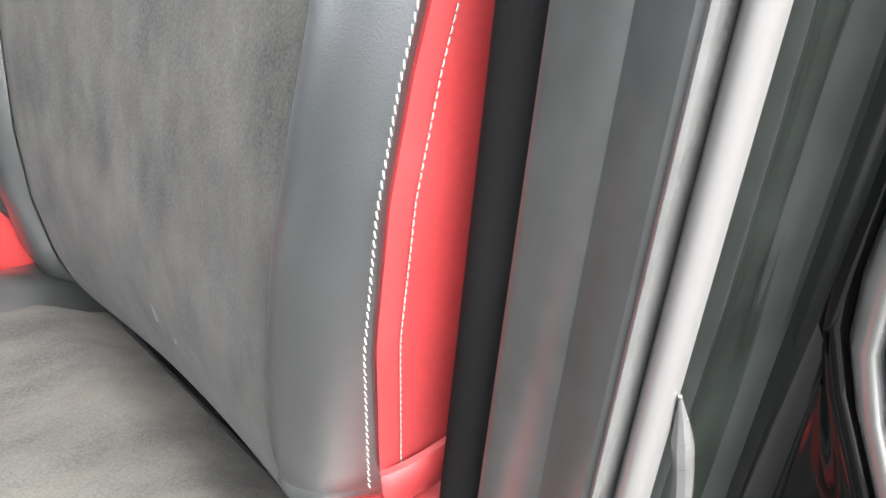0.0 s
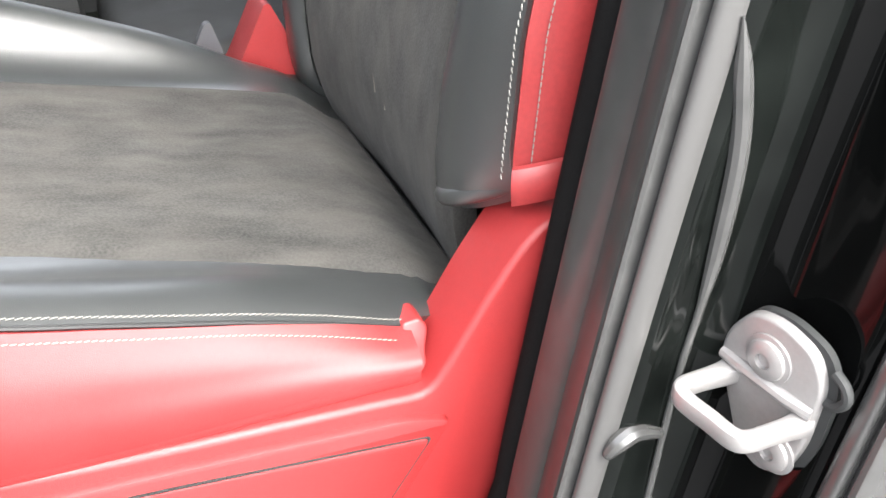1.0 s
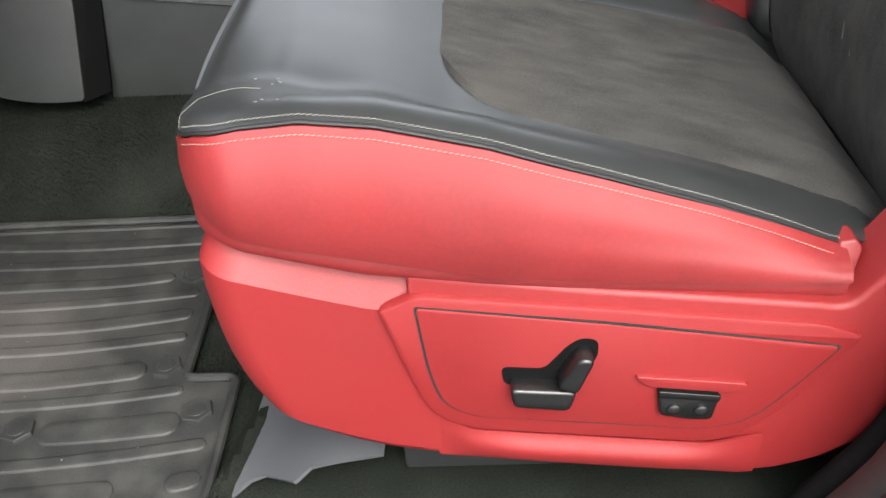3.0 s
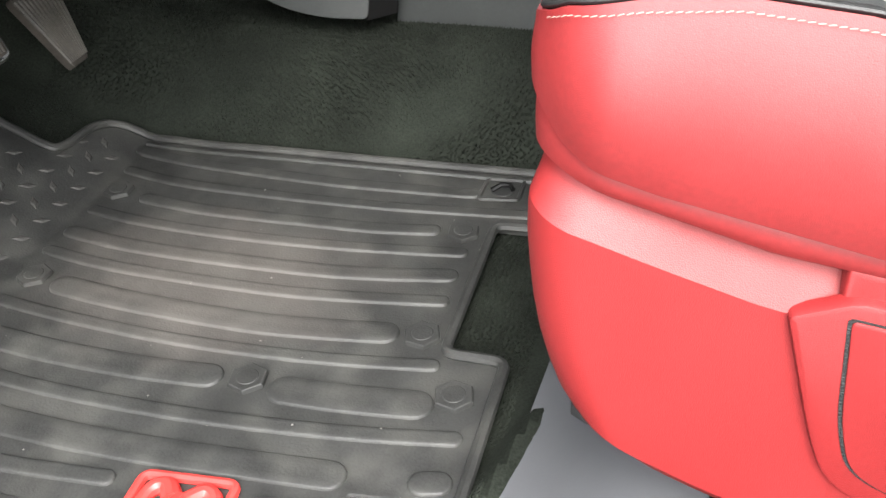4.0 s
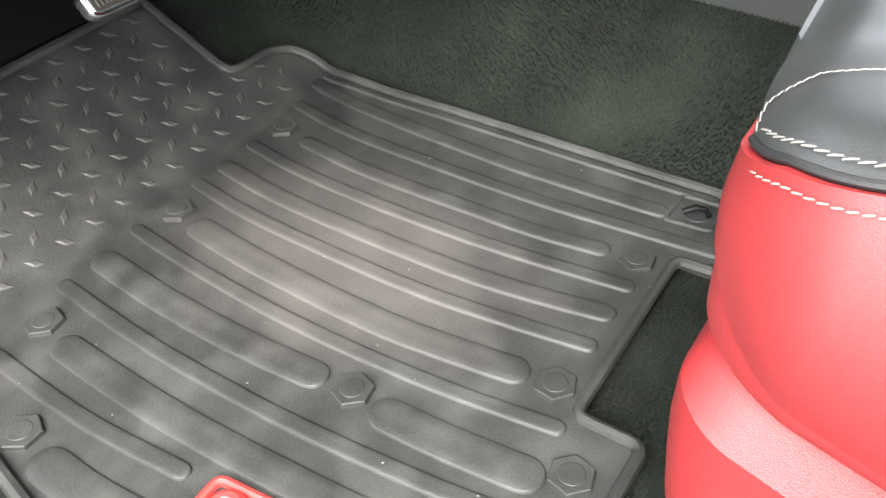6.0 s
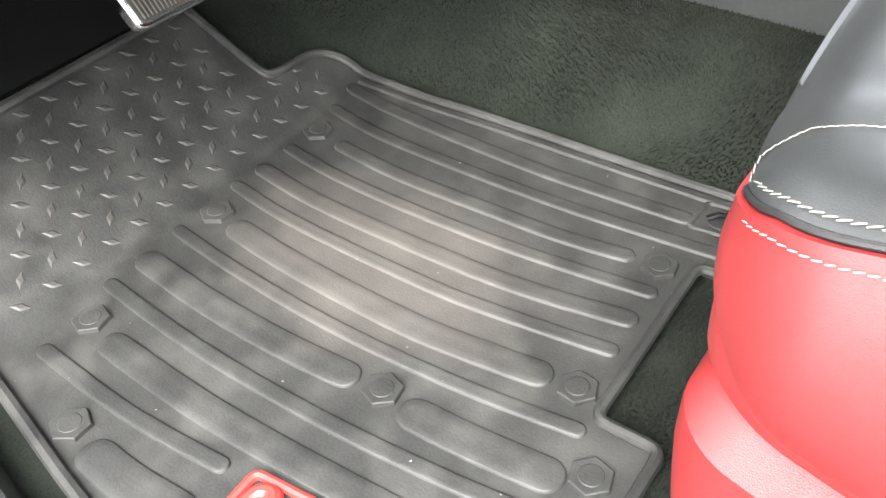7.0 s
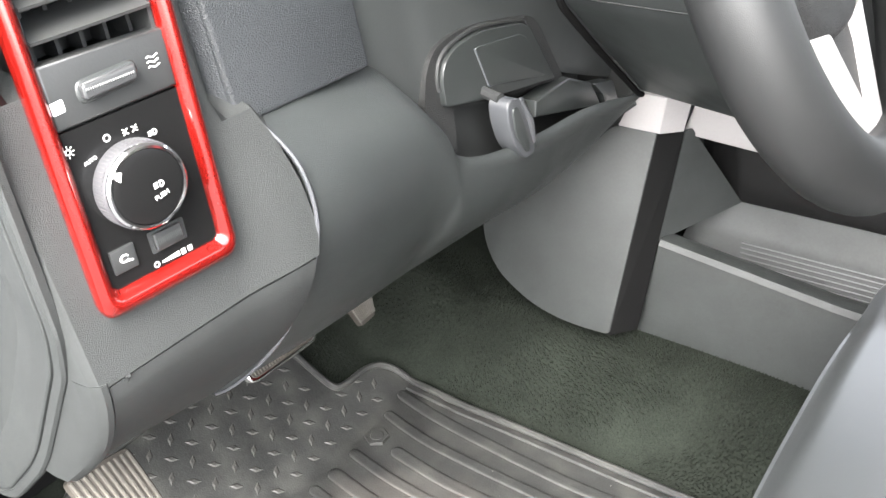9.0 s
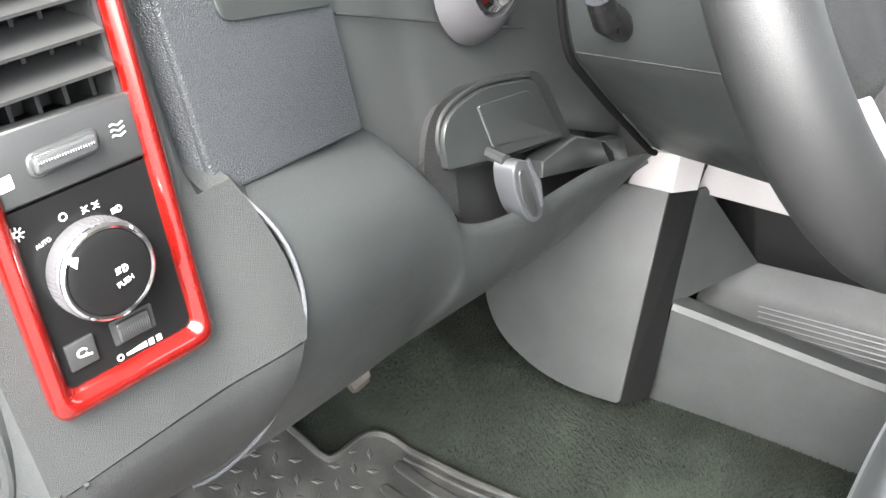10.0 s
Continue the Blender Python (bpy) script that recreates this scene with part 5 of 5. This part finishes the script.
for k in range(11):
    t = k / 10
    lift = 0.0015 + 0.0080 * math.sin(math.pi * min(1.0, 0.04 + 0.90 * t)) ** 0.8
    rows.append([on_panel(a + (c - a) * t, b + (d - b) * t, lift) for (a, b), (c, d) in zip(outer, inn)])
rows.append([on_panel(u, v, -0.004) for u, v in inn])
part("surround", sheet(rows, close_u=True), candy_red, sw, "glossy candy red surround")
part("face_plate", prism([(0.011, 0.016), (0.092, 0.016), (0.094, 0.1225), (0.012, 0.1225)], on_panel, -0.003, 0.0022), gloss_black, sw, "satin black face plate")
part("upper_plate", prism([(0.012, 0.1240), (0.094, 0.1240), (0.095, 0.1610), (0.012, 0.1640)], on_panel, -0.012, 0.0040, 0.0025), satin_black, sw)
KU, KV = 0.0480, 0.0770


def on_knob(p, q, w):
    return on_panel(KU + p, KV + q, w)


knob = part("knob", lathe([(0.0278, 0.002), (0.0275, 0.016), (0.0265, 0.0195), (0.0255, 0.0205)], on_knob, 48), knob_grey, sw, "ribbed rotary knob")
part("chrome_ring", lathe([(0.0267, 0.0185), (0.0267, 0.0212), (0.0253, 0.0228), (0.0238, 0.0225), (0.0232, 0.0210)], on_knob, 48), chrome, knob, "chrome ring")
part("knob_face", lathe([(0.0234, 0.020), (0.0232, 0.0222), (0.018, 0.0230), (0.001, 0.0232)], on_knob, 48), gloss_black, knob)
for k in range(64):
    a = 2 * math.pi * k / 64
    c, s = math.cos(a), math.sin(a)
    bm = bmesh.new()
    tube([on_knob(0.0277 * c, 0.0277 * s, 0.003), on_knob(0.0275 * c, 0.0275 * s, 0.016)], 0.0006, 4, bm)
    part("knob_rib", bm, knob_grey, knob)


def mark(poly, name, parent, place=on_panel, w=0.0026):
    return part(name, prism(poly, place, w - 0.0008, w), print_white, parent, smooth=False)


mark([(KU - 0.019, KV + 0.013), (KU - 0.0165, KV + 0.0165), (KU - 0.014, KV + 0.0155), (KU - 0.0165, KV + 0.010)], "pointer_mark", knob, w=0.0236)


def ring_mark(u, v, r, name, thick=0.0006):
    part(name, tube([on_panel(u + r * math.cos(a), v + r * math.sin(a), 0.0026) for a in [2 * math.pi * k / 16 for k in range(16)]], thick, 5, None, True), print_white, sw)


def writing(text, size, place, u, v, w, turn, parent, name):
    cu = bpy.data.curves.new(name, "FONT")
    cu.body, cu.size, cu.align_x, cu.align_y, cu.extrude = text, size, "CENTER", "CENTER", 0.0002
    cu.materials.append(print_white)
    ob = new(name, cu)
    ob.parent = parent
    o = place(u, v, w)
    m = Matrix((PU, (PN.cross(PU)).normalized(), PN)).transposed().to_4x4()
    base = Vector(parent.location) if parent.type == "EMPTY" else Vector((0, 0, 0))
    ob.matrix_parent_inverse = Matrix.Translation(-base)
    ob.matrix_basis = Matrix.Translation(o) @ m @ Matrix.Rotation(radians(turn), 4, "Z")
    return ob


# lamp symbols
ring_mark(0.0145, 0.1110, 0.0016, "sun_symbol", 0.0005)
for k in range(8):
    a = math.pi * k / 4
    part("sun_ray", tube([on_panel(0.0145 + 0.0026 * math.cos(a), 0.1110 + 0.0026 * math.sin(a), 0.0026), on_panel(0.0145 + 0.0039 * math.cos(a), 0.1110 + 0.0039 * math.sin(a), 0.0026)], 0.00038, 5), print_white, sw)
writing("AUTO", 0.0033, on_panel, 0.0255, 0.1010, 0.0027, 12, sw, "auto_lettering")
ring_mark(0.0395, 0.1100, 0.0020, "off_symbol", 0.00045)
for s in (-1, 1):
    part("side_lamp_symbol", tube([on_panel(0.0550 + s * 0.0012, 0.1090 + 0.0016 * math.sin(a), 0.0026) + PU * s * 0.0017 * math.cos(a) for a in [math.pi * (k / 8 - 0.5) for k in range(9)]], 0.00042, 5), print_white, sw)
    for d in (-0.0014, 0, 0.0014):
        part("side_lamp_ray", tube([on_panel(0.0550 + s * 0.0034, 0.1090 + 0.8 * d, 0.0026), on_panel(0.0550 + s * 0.0050, 0.1090 + 1.4 * d, 0.0026)], 0.0003, 4), print_white, sw)
part("head_lamp_symbol", tube([on_panel(0.0690, 0.1020 + 0.0018 * math.sin(a), 0.0026) + PU * 0.0024 * math.cos(a) for a in [math.pi * (k / 8 - 0.5) for k in range(9)]], 0.00045, 5, None, True), print_white, sw)
for d in (-0.0016, 0, 0.0016):
    part("head_lamp_ray", tube([on_panel(0.0680, 0.1020 + 0.8 * d, 0.0026), on_panel(0.0654, 0.1017 + 0.8 * d, 0.0026)], 0.0003, 4), print_white, sw)
writing("PUSH", 0.0043, on_knob, 0.006, -0.008, 0.0236, 10, knob, "push_lettering")
part("fog_lamp_symbol", tube([on_knob(0.0068, -0.0008 + 0.0019 * math.sin(a), 0.0235) + PU * 0.0024 * math.cos(a) for a in [math.pi * (k / 8 - 0.5) for k in range(9)]], 0.0005, 5, None, True), print_white, knob)
for d in (-0.0012, 0.0003, 0.0016):
    part("fog_lamp_ray", tube([on_knob(0.0052, -0.0008 + d, 0.0235), on_knob(0.0024, -0.0012 + d, 0.0235)], 0.0004, 4), print_white, knob)
# cargo lamp button and dimmer wheel
button = part("lamp_button", prism(rounded([(0.0165, 0.0265), (0.0330, 0.0265), (0.0335, 0.0425), (0.0165, 0.0425)], 0.001), on_panel, 0.001, 0.0045, 0.001), satin_black, sw, "cargo lamp button")
part("lamp_symbol", tube([on_panel(0.0250 + 0.0028 * math.cos(a), 0.0350 + 0.0022 * math.sin(a), 0.0047) for a in [0.4 + 5.4 * k / 14 for k in range(15)]], 0.0006, 5), print_white, button)
part("lamp_symbol", tube([on_panel(0.0250, 0.0330, 0.0047), on_panel(0.0300, 0.0322, 0.0047)], 0.0007, 5), print_white, button)
part("dimmer_slot", prism(rounded([(0.0440, 0.0275), (0.0700, 0.0275), (0.0705, 0.0425), (0.0440, 0.0425)], 0.0015), on_panel, 0.0012, 0.0028), dark_plastic, sw)
part("dimmer_wheel", prism(rounded([(0.0465, 0.0290), (0.0672, 0.0290), (0.0672, 0.0410), (0.0465, 0.0410)], 0.002), on_panel, 0.001, 0.0060, 0.003, 3), satin_black, sw, "ribbed dimmer wheel")
for k in range(14):
    u = 0.0480 + 0.00138 * k
    part("dimmer_rib", tube([on_panel(u, 0.0295, 0.0050), on_panel(u, 0.0350, 0.0063), on_panel(u, 0.0405, 0.0050)], 0.0004, 4), smooth_plastic, sw)
ring_mark(0.0445, 0.0200, 0.0017, "dimmer_symbol", 0.00045)
mark([(0.0485, 0.0192), (0.0615, 0.0184), (0.0615, 0.0218), (0.0485, 0.0204)], "dimmer_bar", sw)
for u in (0.0645, 0.0695):
    mark([(u - 0.0016, 0.0180), (u + 0.0016, 0.0180), (u + 0.0016, 0.0218), (u - 0.0016, 0.0218)], "dimmer_bar", sw)
# vent thumb wheel
def on_thumb(u, v, w):
    """The thumb wheel's own frame on the upper plate."""
    return on_panel(0.050 + 0.82 * (u - 0.049), 0.1425 + 0.82 * (v - 0.1465), w)


part("wheel_bezel", prism(rounded([(0.024, 0.136), (0.074, 0.138), (0.075, 0.156), (0.024, 0.154)], 0.008), on_thumb, 0.003, 0.0052, 0.002), smooth_plastic, sw)
part("thumb_wheel", prism(rounded([(0.027, 0.1395), (0.071, 0.1410), (0.0715, 0.1530), (0.027, 0.1515)], 0.004), on_thumb, 0.002, 0.0105, 0.005, 3), wheel_grey, sw, "ribbed grey vent wheel")
for k in range(22):
    u = 0.030 + 0.0018 * k
    part("wheel_rib", tube([on_thumb(u, 0.1405, 0.0088), on_thumb(u, 0.1465, 0.0108), on_thumb(u, 0.1520, 0.0088)], 0.0004, 4), smooth_plastic, sw)
mark(rounded([(0.013, 0.134), (0.021, 0.1345), (0.021, 0.142), (0.013, 0.1415)], 0.001), "closed_symbol", sw, w=0.0044)
for k in range(3):
    part("air_symbol", tube([on_panel(0.078 + 0.0016 * j, 0.1405 + 0.0030 * k + 0.0007 * math.sin(1.6 * j), 0.0043) for j in range(6)], 0.0005, 5), print_white, sw)

# vent
vent = thing("air_vent", "black louvred dashboard air vent", "air vent", tuple(on_panel(0.05, 0.25, 0)))
for side in ([(0.0905, 0.158), (0.0930, 0.158), (0.0955, 0.322), (0.0930, 0.322)], [(0.0125, 0.158), (0.0150, 0.158), (0.0165, 0.322), (0.0140, 0.322)]):
    part("housing_side", prism(side, on_panel, -0.070, -0.0015), dark_plastic, vent)
part("housing", prism([(0.012, 0.158), (0.095, 0.158), (0.096, 0.322), (0.014, 0.322)], on_panel, -0.075, -0.060), dark_plastic, vent)
for k in range(7):
    v = 0.1765 + 0.0197 * k
    rows = []
    for t in range(7):
        d = t / 6
        rows.append([on_panel(u, v + 0.0135 * d, 0.003 - 0.034 * d) for u in (0.0150, 0.03, 0.055, 0.08, 0.0915)])
    part("slat", shell(rows, 0.0020), slat_plastic, vent)
for k in range(5):
    part("vane", prism([(0.022 + 0.016 * k, 0.160), (0.0245 + 0.016 * k, 0.160), (0.0245 + 0.016 * k, 0.32), (0.022 + 0.016 * k, 0.32)], on_panel, -0.050, -0.026), dark_plastic, vent)

# ---- steering wheel and column ----
WT = 0.435
WC = Vector((0.194, 0.246, 0.743))
WN = Vector((math.cos(WT), 0, math.sin(WT)))
WD = Vector((math.sin(WT), 0, -math.cos(WT)))
WY = Vector((0, 1, 0))


def on_wheel(a, b, w):
    """a to the passenger's side, b down the wheel, w towards the driver."""
    return WC + WY * a + WD * b + WN * w


wheel = thing("steering_wheel", "dark leather-wrapped steering wheel with silver spoke trim", "steering wheel", tuple(WC))
part("rim", tube([on_wheel(0.182 * math.cos(t), 0.182 * math.sin(t), 0) for t in [2 * math.pi * k / 96 for k in range(96)]], 0.0300, 24, None, True), wheel_leather, wheel, "dark leather rim")
part("hub", prism(rounded([(-0.075, -0.055), (0.075, -0.055), (0.085, 0.02), (0.045, 0.075), (-0.045, 0.075), (-0.085, 0.02)], 0.03, 5), on_wheel, -0.045, -0.005, 0.015, 3), hub_plastic, wheel, "black grained hub cover")
for s in (-1, 1):
    part("spoke", prism(rounded([(s * 0.06, -0.035), (s * 0.182, -0.03), (s * 0.182, 0.03), (s * 0.06, 0.035)], 0.01), on_wheel, -0.026, -0.008, 0.006), hub_plastic, wheel)
    part("spoke_trim", prism(rounded([(s * 0.056, 0.060), (s * 0.034, 0.064), (-s * 0.004, 0.160), (s * 0.018, 0.168)], 0.004), on_wheel, -0.024, -0.006, 0.004), silver_trim, wheel, "silver spoke trim")
part("spoke", prism(rounded([(-0.03, 0.06), (0.03, 0.06), (0.035, 0.182), (-0.035, 0.182)], 0.01), on_wheel, -0.03, -0.012, 0.006), hub_plastic, wheel)
column = thing("steering_column", "dark plastic steering column shroud", "steering column", (0.05, 0.35, 0.65))
DASH_END = [(0.205, 0.80), (0.214, 0.715), (0.226, 0.680), (0.300, 0.615), (0.414, 0.521), (0.500, 0.515), (0.520, 0.80)]
WHEEL_END = [(0.170, 0.82), (0.172, 0.74), (0.185, 0.690), (0.230, 0.610), (0.305, 0.552), (0.420, 0.550), (0.430, 0.82)]
rows = []
for i in range(14):
    t = i / 13
    ring = rounded([(a[0] + (b[0] - a[0]) * t, a[1] + (b[1] - a[1]) * t) for a, b in zip(DASH_END, WHEEL_END)], [0.01, 0.03, 0.03, 0.03, 0.02, 0.01, 0.01], 6)
    rows.append([(-0.020 + 0.190 * t, a, b) for a, b in ring])
part("shroud", sheet(rows, close_u=True), smooth_plastic, column)
part("shroud_gap", tube([Vector((p[0] - 0.004, p[1] - 0.003, p[2] - 0.003)) for p in rows[0][3:32]], 0.0036, 8), seal_and_shade_black, column, "dark gap round the shroud")
part("groove", tube([Vector(r[17]) + Vector((0, 0.0002, 0.0002)) for r in rows], 0.0010, 6), dark_plastic, column)
part("stalk", tube(curve([(0.03, 0.245, 0.705), (0.03, 0.215, 0.712), (0.03, 0.185, 0.725), (0.03, 0.17, 0.745)], 6), [0.016] * 6 + [0.013] * 7 + [0.011] * 6, 12), switch_black, column, "black stalk")

# ---- pedals ----


def pedal(name, label, corners, ribs, thick, pad_mat, trim, arm_top):
    p = [Vector(c) for c in corners]
    mid = sum(p, Vector()) / 4
    th = thing(name, label, "pedal", tuple(mid))
    n = (p[1] - p[0]).cross(p[3] - p[0]).normalized()
    if n.x < 0:
        n = -n

    def at(u, v, w):
        return p[0] * (1 - u) * (1 - v) + p[1] * u * (1 - v) + p[2] * u * v + p[3] * (1 - u) * v + n * w

    if trim:
        part("plate", prism(rounded([(-0.05, -0.1), (1.05, -0.1), (1.05, 1.1), (-0.05, 1.1)], 0.16, 5), at, -thick, -0.001, 0.004), chrome, th, "bright metal pedal edge")
    part("pad", prism(rounded([(0, 0), (1, 0), (1, 1), (0, 1)], 0.10, 5), at, -thick * 0.9, 0.001, 0.001), pedal_base, th)
    gap = 0.90 * (p[1] - p[0]).length / (ribs - 1)
    for k in range(ribs):
        u = 0.05 + 0.90 * k / (ribs - 1)
        part("pad_rib", tube([at(u, 0.06, 0.001), at(u, 0.5, 0.0016), at(u, 0.94, 0.001)], 0.30 * gap, 6), pad_mat, th)
    part("arm", tube([mid - n * thick, mid - n * (thick + 0.03) + Vector((0, 0, 0.05)), Vector(arm_top)], [0.010, 0.010, 0.009], 8), pedal_dark, th)


pedal("brake_pedal", "worn grey ribbed brake pedal with bright metal edge", [(-0.407, 0.056, 0.252), (-0.402, 0.182, 0.246), (-0.374, 0.172, 0.196), (-0.376, 0.061, 0.198)], 22, 0.016, pedal_rubber, True, (-0.55, 0.12, 0.60))
pedal("accelerator_pedal", "narrow worn grey ribbed accelerator pedal", [(-0.462, 0.285, 0.210), (-0.460, 0.366, 0.206), (-0.411, 0.330, 0.121), (-0.410, 0.298, 0.120)], 11, 0.012, pedal_rubber, False, (-0.58, 0.33, 0.50))
pedal("parking_brake_pedal", "grey ribbed parking brake pedal", [(-0.270, -0.240, 0.340), (-0.266, -0.176, 0.334), (-0.226, -0.177, 0.286), (-0.224, -0.236, 0.282)], 10, 0.014, pedal_rubber, False, (-0.42, -0.21, 0.55))

# ---- centre stack and console ----
stack = thing("centre_console", "dark grey plastic centre stack and console with open bin", "console", (0.0, 0.52, 0.12))


def on_stack(u, v, w):
    return Vector((u, 0.436 + 0.1 * (u + 0.067) + 0.22 * (v - 0.142) - w, v))


side = rounded([(-0.034, 0.434), (-0.060, 0.145), (-0.120, 0.146), (-0.180, 0.160), (-0.245, 0.200), (-0.274, 0.262), (-0.262, 0.34), (-0.15, 0.405), (-0.088, 0.434)], [0.002, 0.008, 0.04, 0.05, 0.05, 0.05, 0.04, 0.03, 0.004], 6)
part("stack_flank", prism(side, on_stack, -0.05, 0.0, 0.004, 2), console_plastic, stack)
# This face turns from the light; its shade is put in as black.
part("stack_edge", prism([(0.0, 0.0), (1.0, 0.0), (1.0, 1.0), (0.0, 1.0)], lambda u, v, w: Vector((-0.0600, 0.4395, 0.143)).lerp(Vector((-0.0345, 0.5060, 0.434)), v) + u * Vector((0.026, 0.036 - 0.010 * v, -0.002)) + w * Vector((0.8, -0.55, 0)), -0.012, 0.0), seal_and_shade_black, stack, "vertical edge of the stack, blackened for its shade")
part("stack_silver", prism(rounded([(-0.087, 0.434), (-0.030, 0.4335), (-0.022, 0.483), (-0.064, 0.483)], 0.002), lambda u, v, w: (u, 0.500 - w, v), -0.03, 0.0, 0.0015), silver_trim, stack, "satin silver trim")
part("stack_silver", prism([(0.0, 0.0), (1.0, 0.0), (1.0, 1.0), (0.0, 1.0)], lambda u, v, w: Vector((-0.0295, 0.500, 0.4335)).lerp(Vector((-0.0215, 0.500, 0.483)), v) + u * Vector((0.020, 0.030, -0.004 - 0.007 * v)) + w * Vector((0.8, -0.55, 0)), -0.02, 0.0), silver_trim, stack)
part("silver_rail", prism(rounded([(-0.004, 0.462), (-0.018, 0.417), (0.11, 0.409), (0.27, 0.392), (0.27, 0.428), (0.096, 0.448)], 0.002), lambda u, v, w: (u, 0.550 - w, v), -0.02, 0.0, 0.002), silver_trim, stack, "bright silver trim over the bin")
part("console_side", prism(rounded([(-0.050, 0.10), (0.18, 0.07), (0.40, 0.06), (0.40, 0.237), (0.22, 0.247), (-0.022, 0.276)], 0.004), lambda u, v, w: (u, 0.502 - w, v), -0.008, 0.0, 0.003), console_plastic, stack)
rows = []
for i in range(10):
    x = -0.020 + 0.42 * i / 9
    z = 0.2755 - 0.118 * (x + 0.022) if x < 0.22 else 0.247 - 0.055 * (x - 0.22)
    rows.append([(x, 0.4995, z - 0.004), (x, 0.503, z + 0.002), (x, 0.520, z + 0.0035), (x, 0.528, z + 0.001), (x, 0.531, z - 0.040), (x, 0.534, z - 0.055)])
part("bin_rim", shell(rows, 0.003), console_plastic, stack)
rows = []
for i in range(9):
    x = -0.02 + 0.42 * i / 8
    rows.append([(x, 0.521, 0.206), (x, 0.527, 0.207), (x, 0.600, 0.252), (x, 0.607, 0.262), (x, 0.622, 0.297)])
part("bin_floor", shell(rows, -0.004), console_plastic, stack, "sloping tray inside the bin")
for k in range(11):
    s = (k + 0.5) / 11
    y, z = 0.529 + 0.070 * s, 0.2082 + 0.0436 * s
    part("bin_rib", tube([(0.060 + 0.02 * (1 - s), y, z), (0.395, y, z)], 0.0013, 6), smooth_plastic, stack)
rows = []
for k in range(7):
    t = k / 6
    a = Vector((-0.0225, 0.503, 0.276)).lerp(Vector((-0.0080, 0.534, 0.428)), t)
    b = Vector((0.046, 0.622, 0.297)).lerp(Vector((-0.0040, 0.546, 0.428)), t)
    rows.append([a, a.lerp(b, 0.5) + Vector((-0.002, 0.002, 0)) * math.sin(math.pi * t), b])
part("bin_slope", shell(rows, 0.004), console_plastic, stack, "sloping front wall of the bin")
part("bin_back", prism([(-0.016, 0.300), (0.046, 0.290), (0.20, 0.280), (0.40, 0.268), (0.40, 0.42), (-0.016, 0.44)], lambda u, v, w: (u, 0.624 - w, v), -0.01, 0.0), gloss_black, stack, "black panel behind the bin")
part("stack_block", box(-0.50, -0.035, 0.51, 1.0, 0.40, 0.92, 0.02), dark_plastic, stack)
part("console_block", box(-0.04, 0.62, 0.63, 0.95, 0.10, 0.40, 0.02), dark_plastic, stack)
stack.location.x -= 0.008
passenger = thing("passenger_dashboard", "dark grey passenger side of the dashboard", "dashboard", (-0.4, 1.1, 0.6))
part("body", box(-0.60, -0.13, 1.005, 1.31, 0.45, 0.92, 0.04), dash_plastic, passenger)
part("dash_top", box(-0.84, -0.150, 0.505, 1.31, 0.92, 0.955, 0.01), dash_plastic, passenger)

# centre seat section beyond the driver's seat
jump = thing("jump_seat", "dark centre seat section and armrest", "car seat", (0.8, 0.6, 0.1))
part("cushion", box(0.63, 1.02, 0.45, 0.80, 0.09, 0.27, 0.03, None, 3), dark_plastic, jump)
part("backrest", prism(rounded([(0.86, 0.26), (0.98, 0.26), (1.16, 0.80), (1.06, 0.82)], 0.03), lambda u, v, w: (u, 0.45 + w, v), 0.0, 0.33, 0.02, 3), dark_plastic, jump)
stalk = thing("belt_stalk", "short dark grey seat belt stalk beside the seat", "seat belt", (0.725, 0.39, 0.10))
part("strap", prism(rounded([(0.705, 0.09), (0.748, 0.09), (0.742, 0.29), (0.734, 0.322), (0.727, 0.322), (0.714, 0.30)], 0.004), lambda u, v, w: (u, 0.383 + w, v), 0.0, 0.012, 0.003), grey_plastic, stalk)
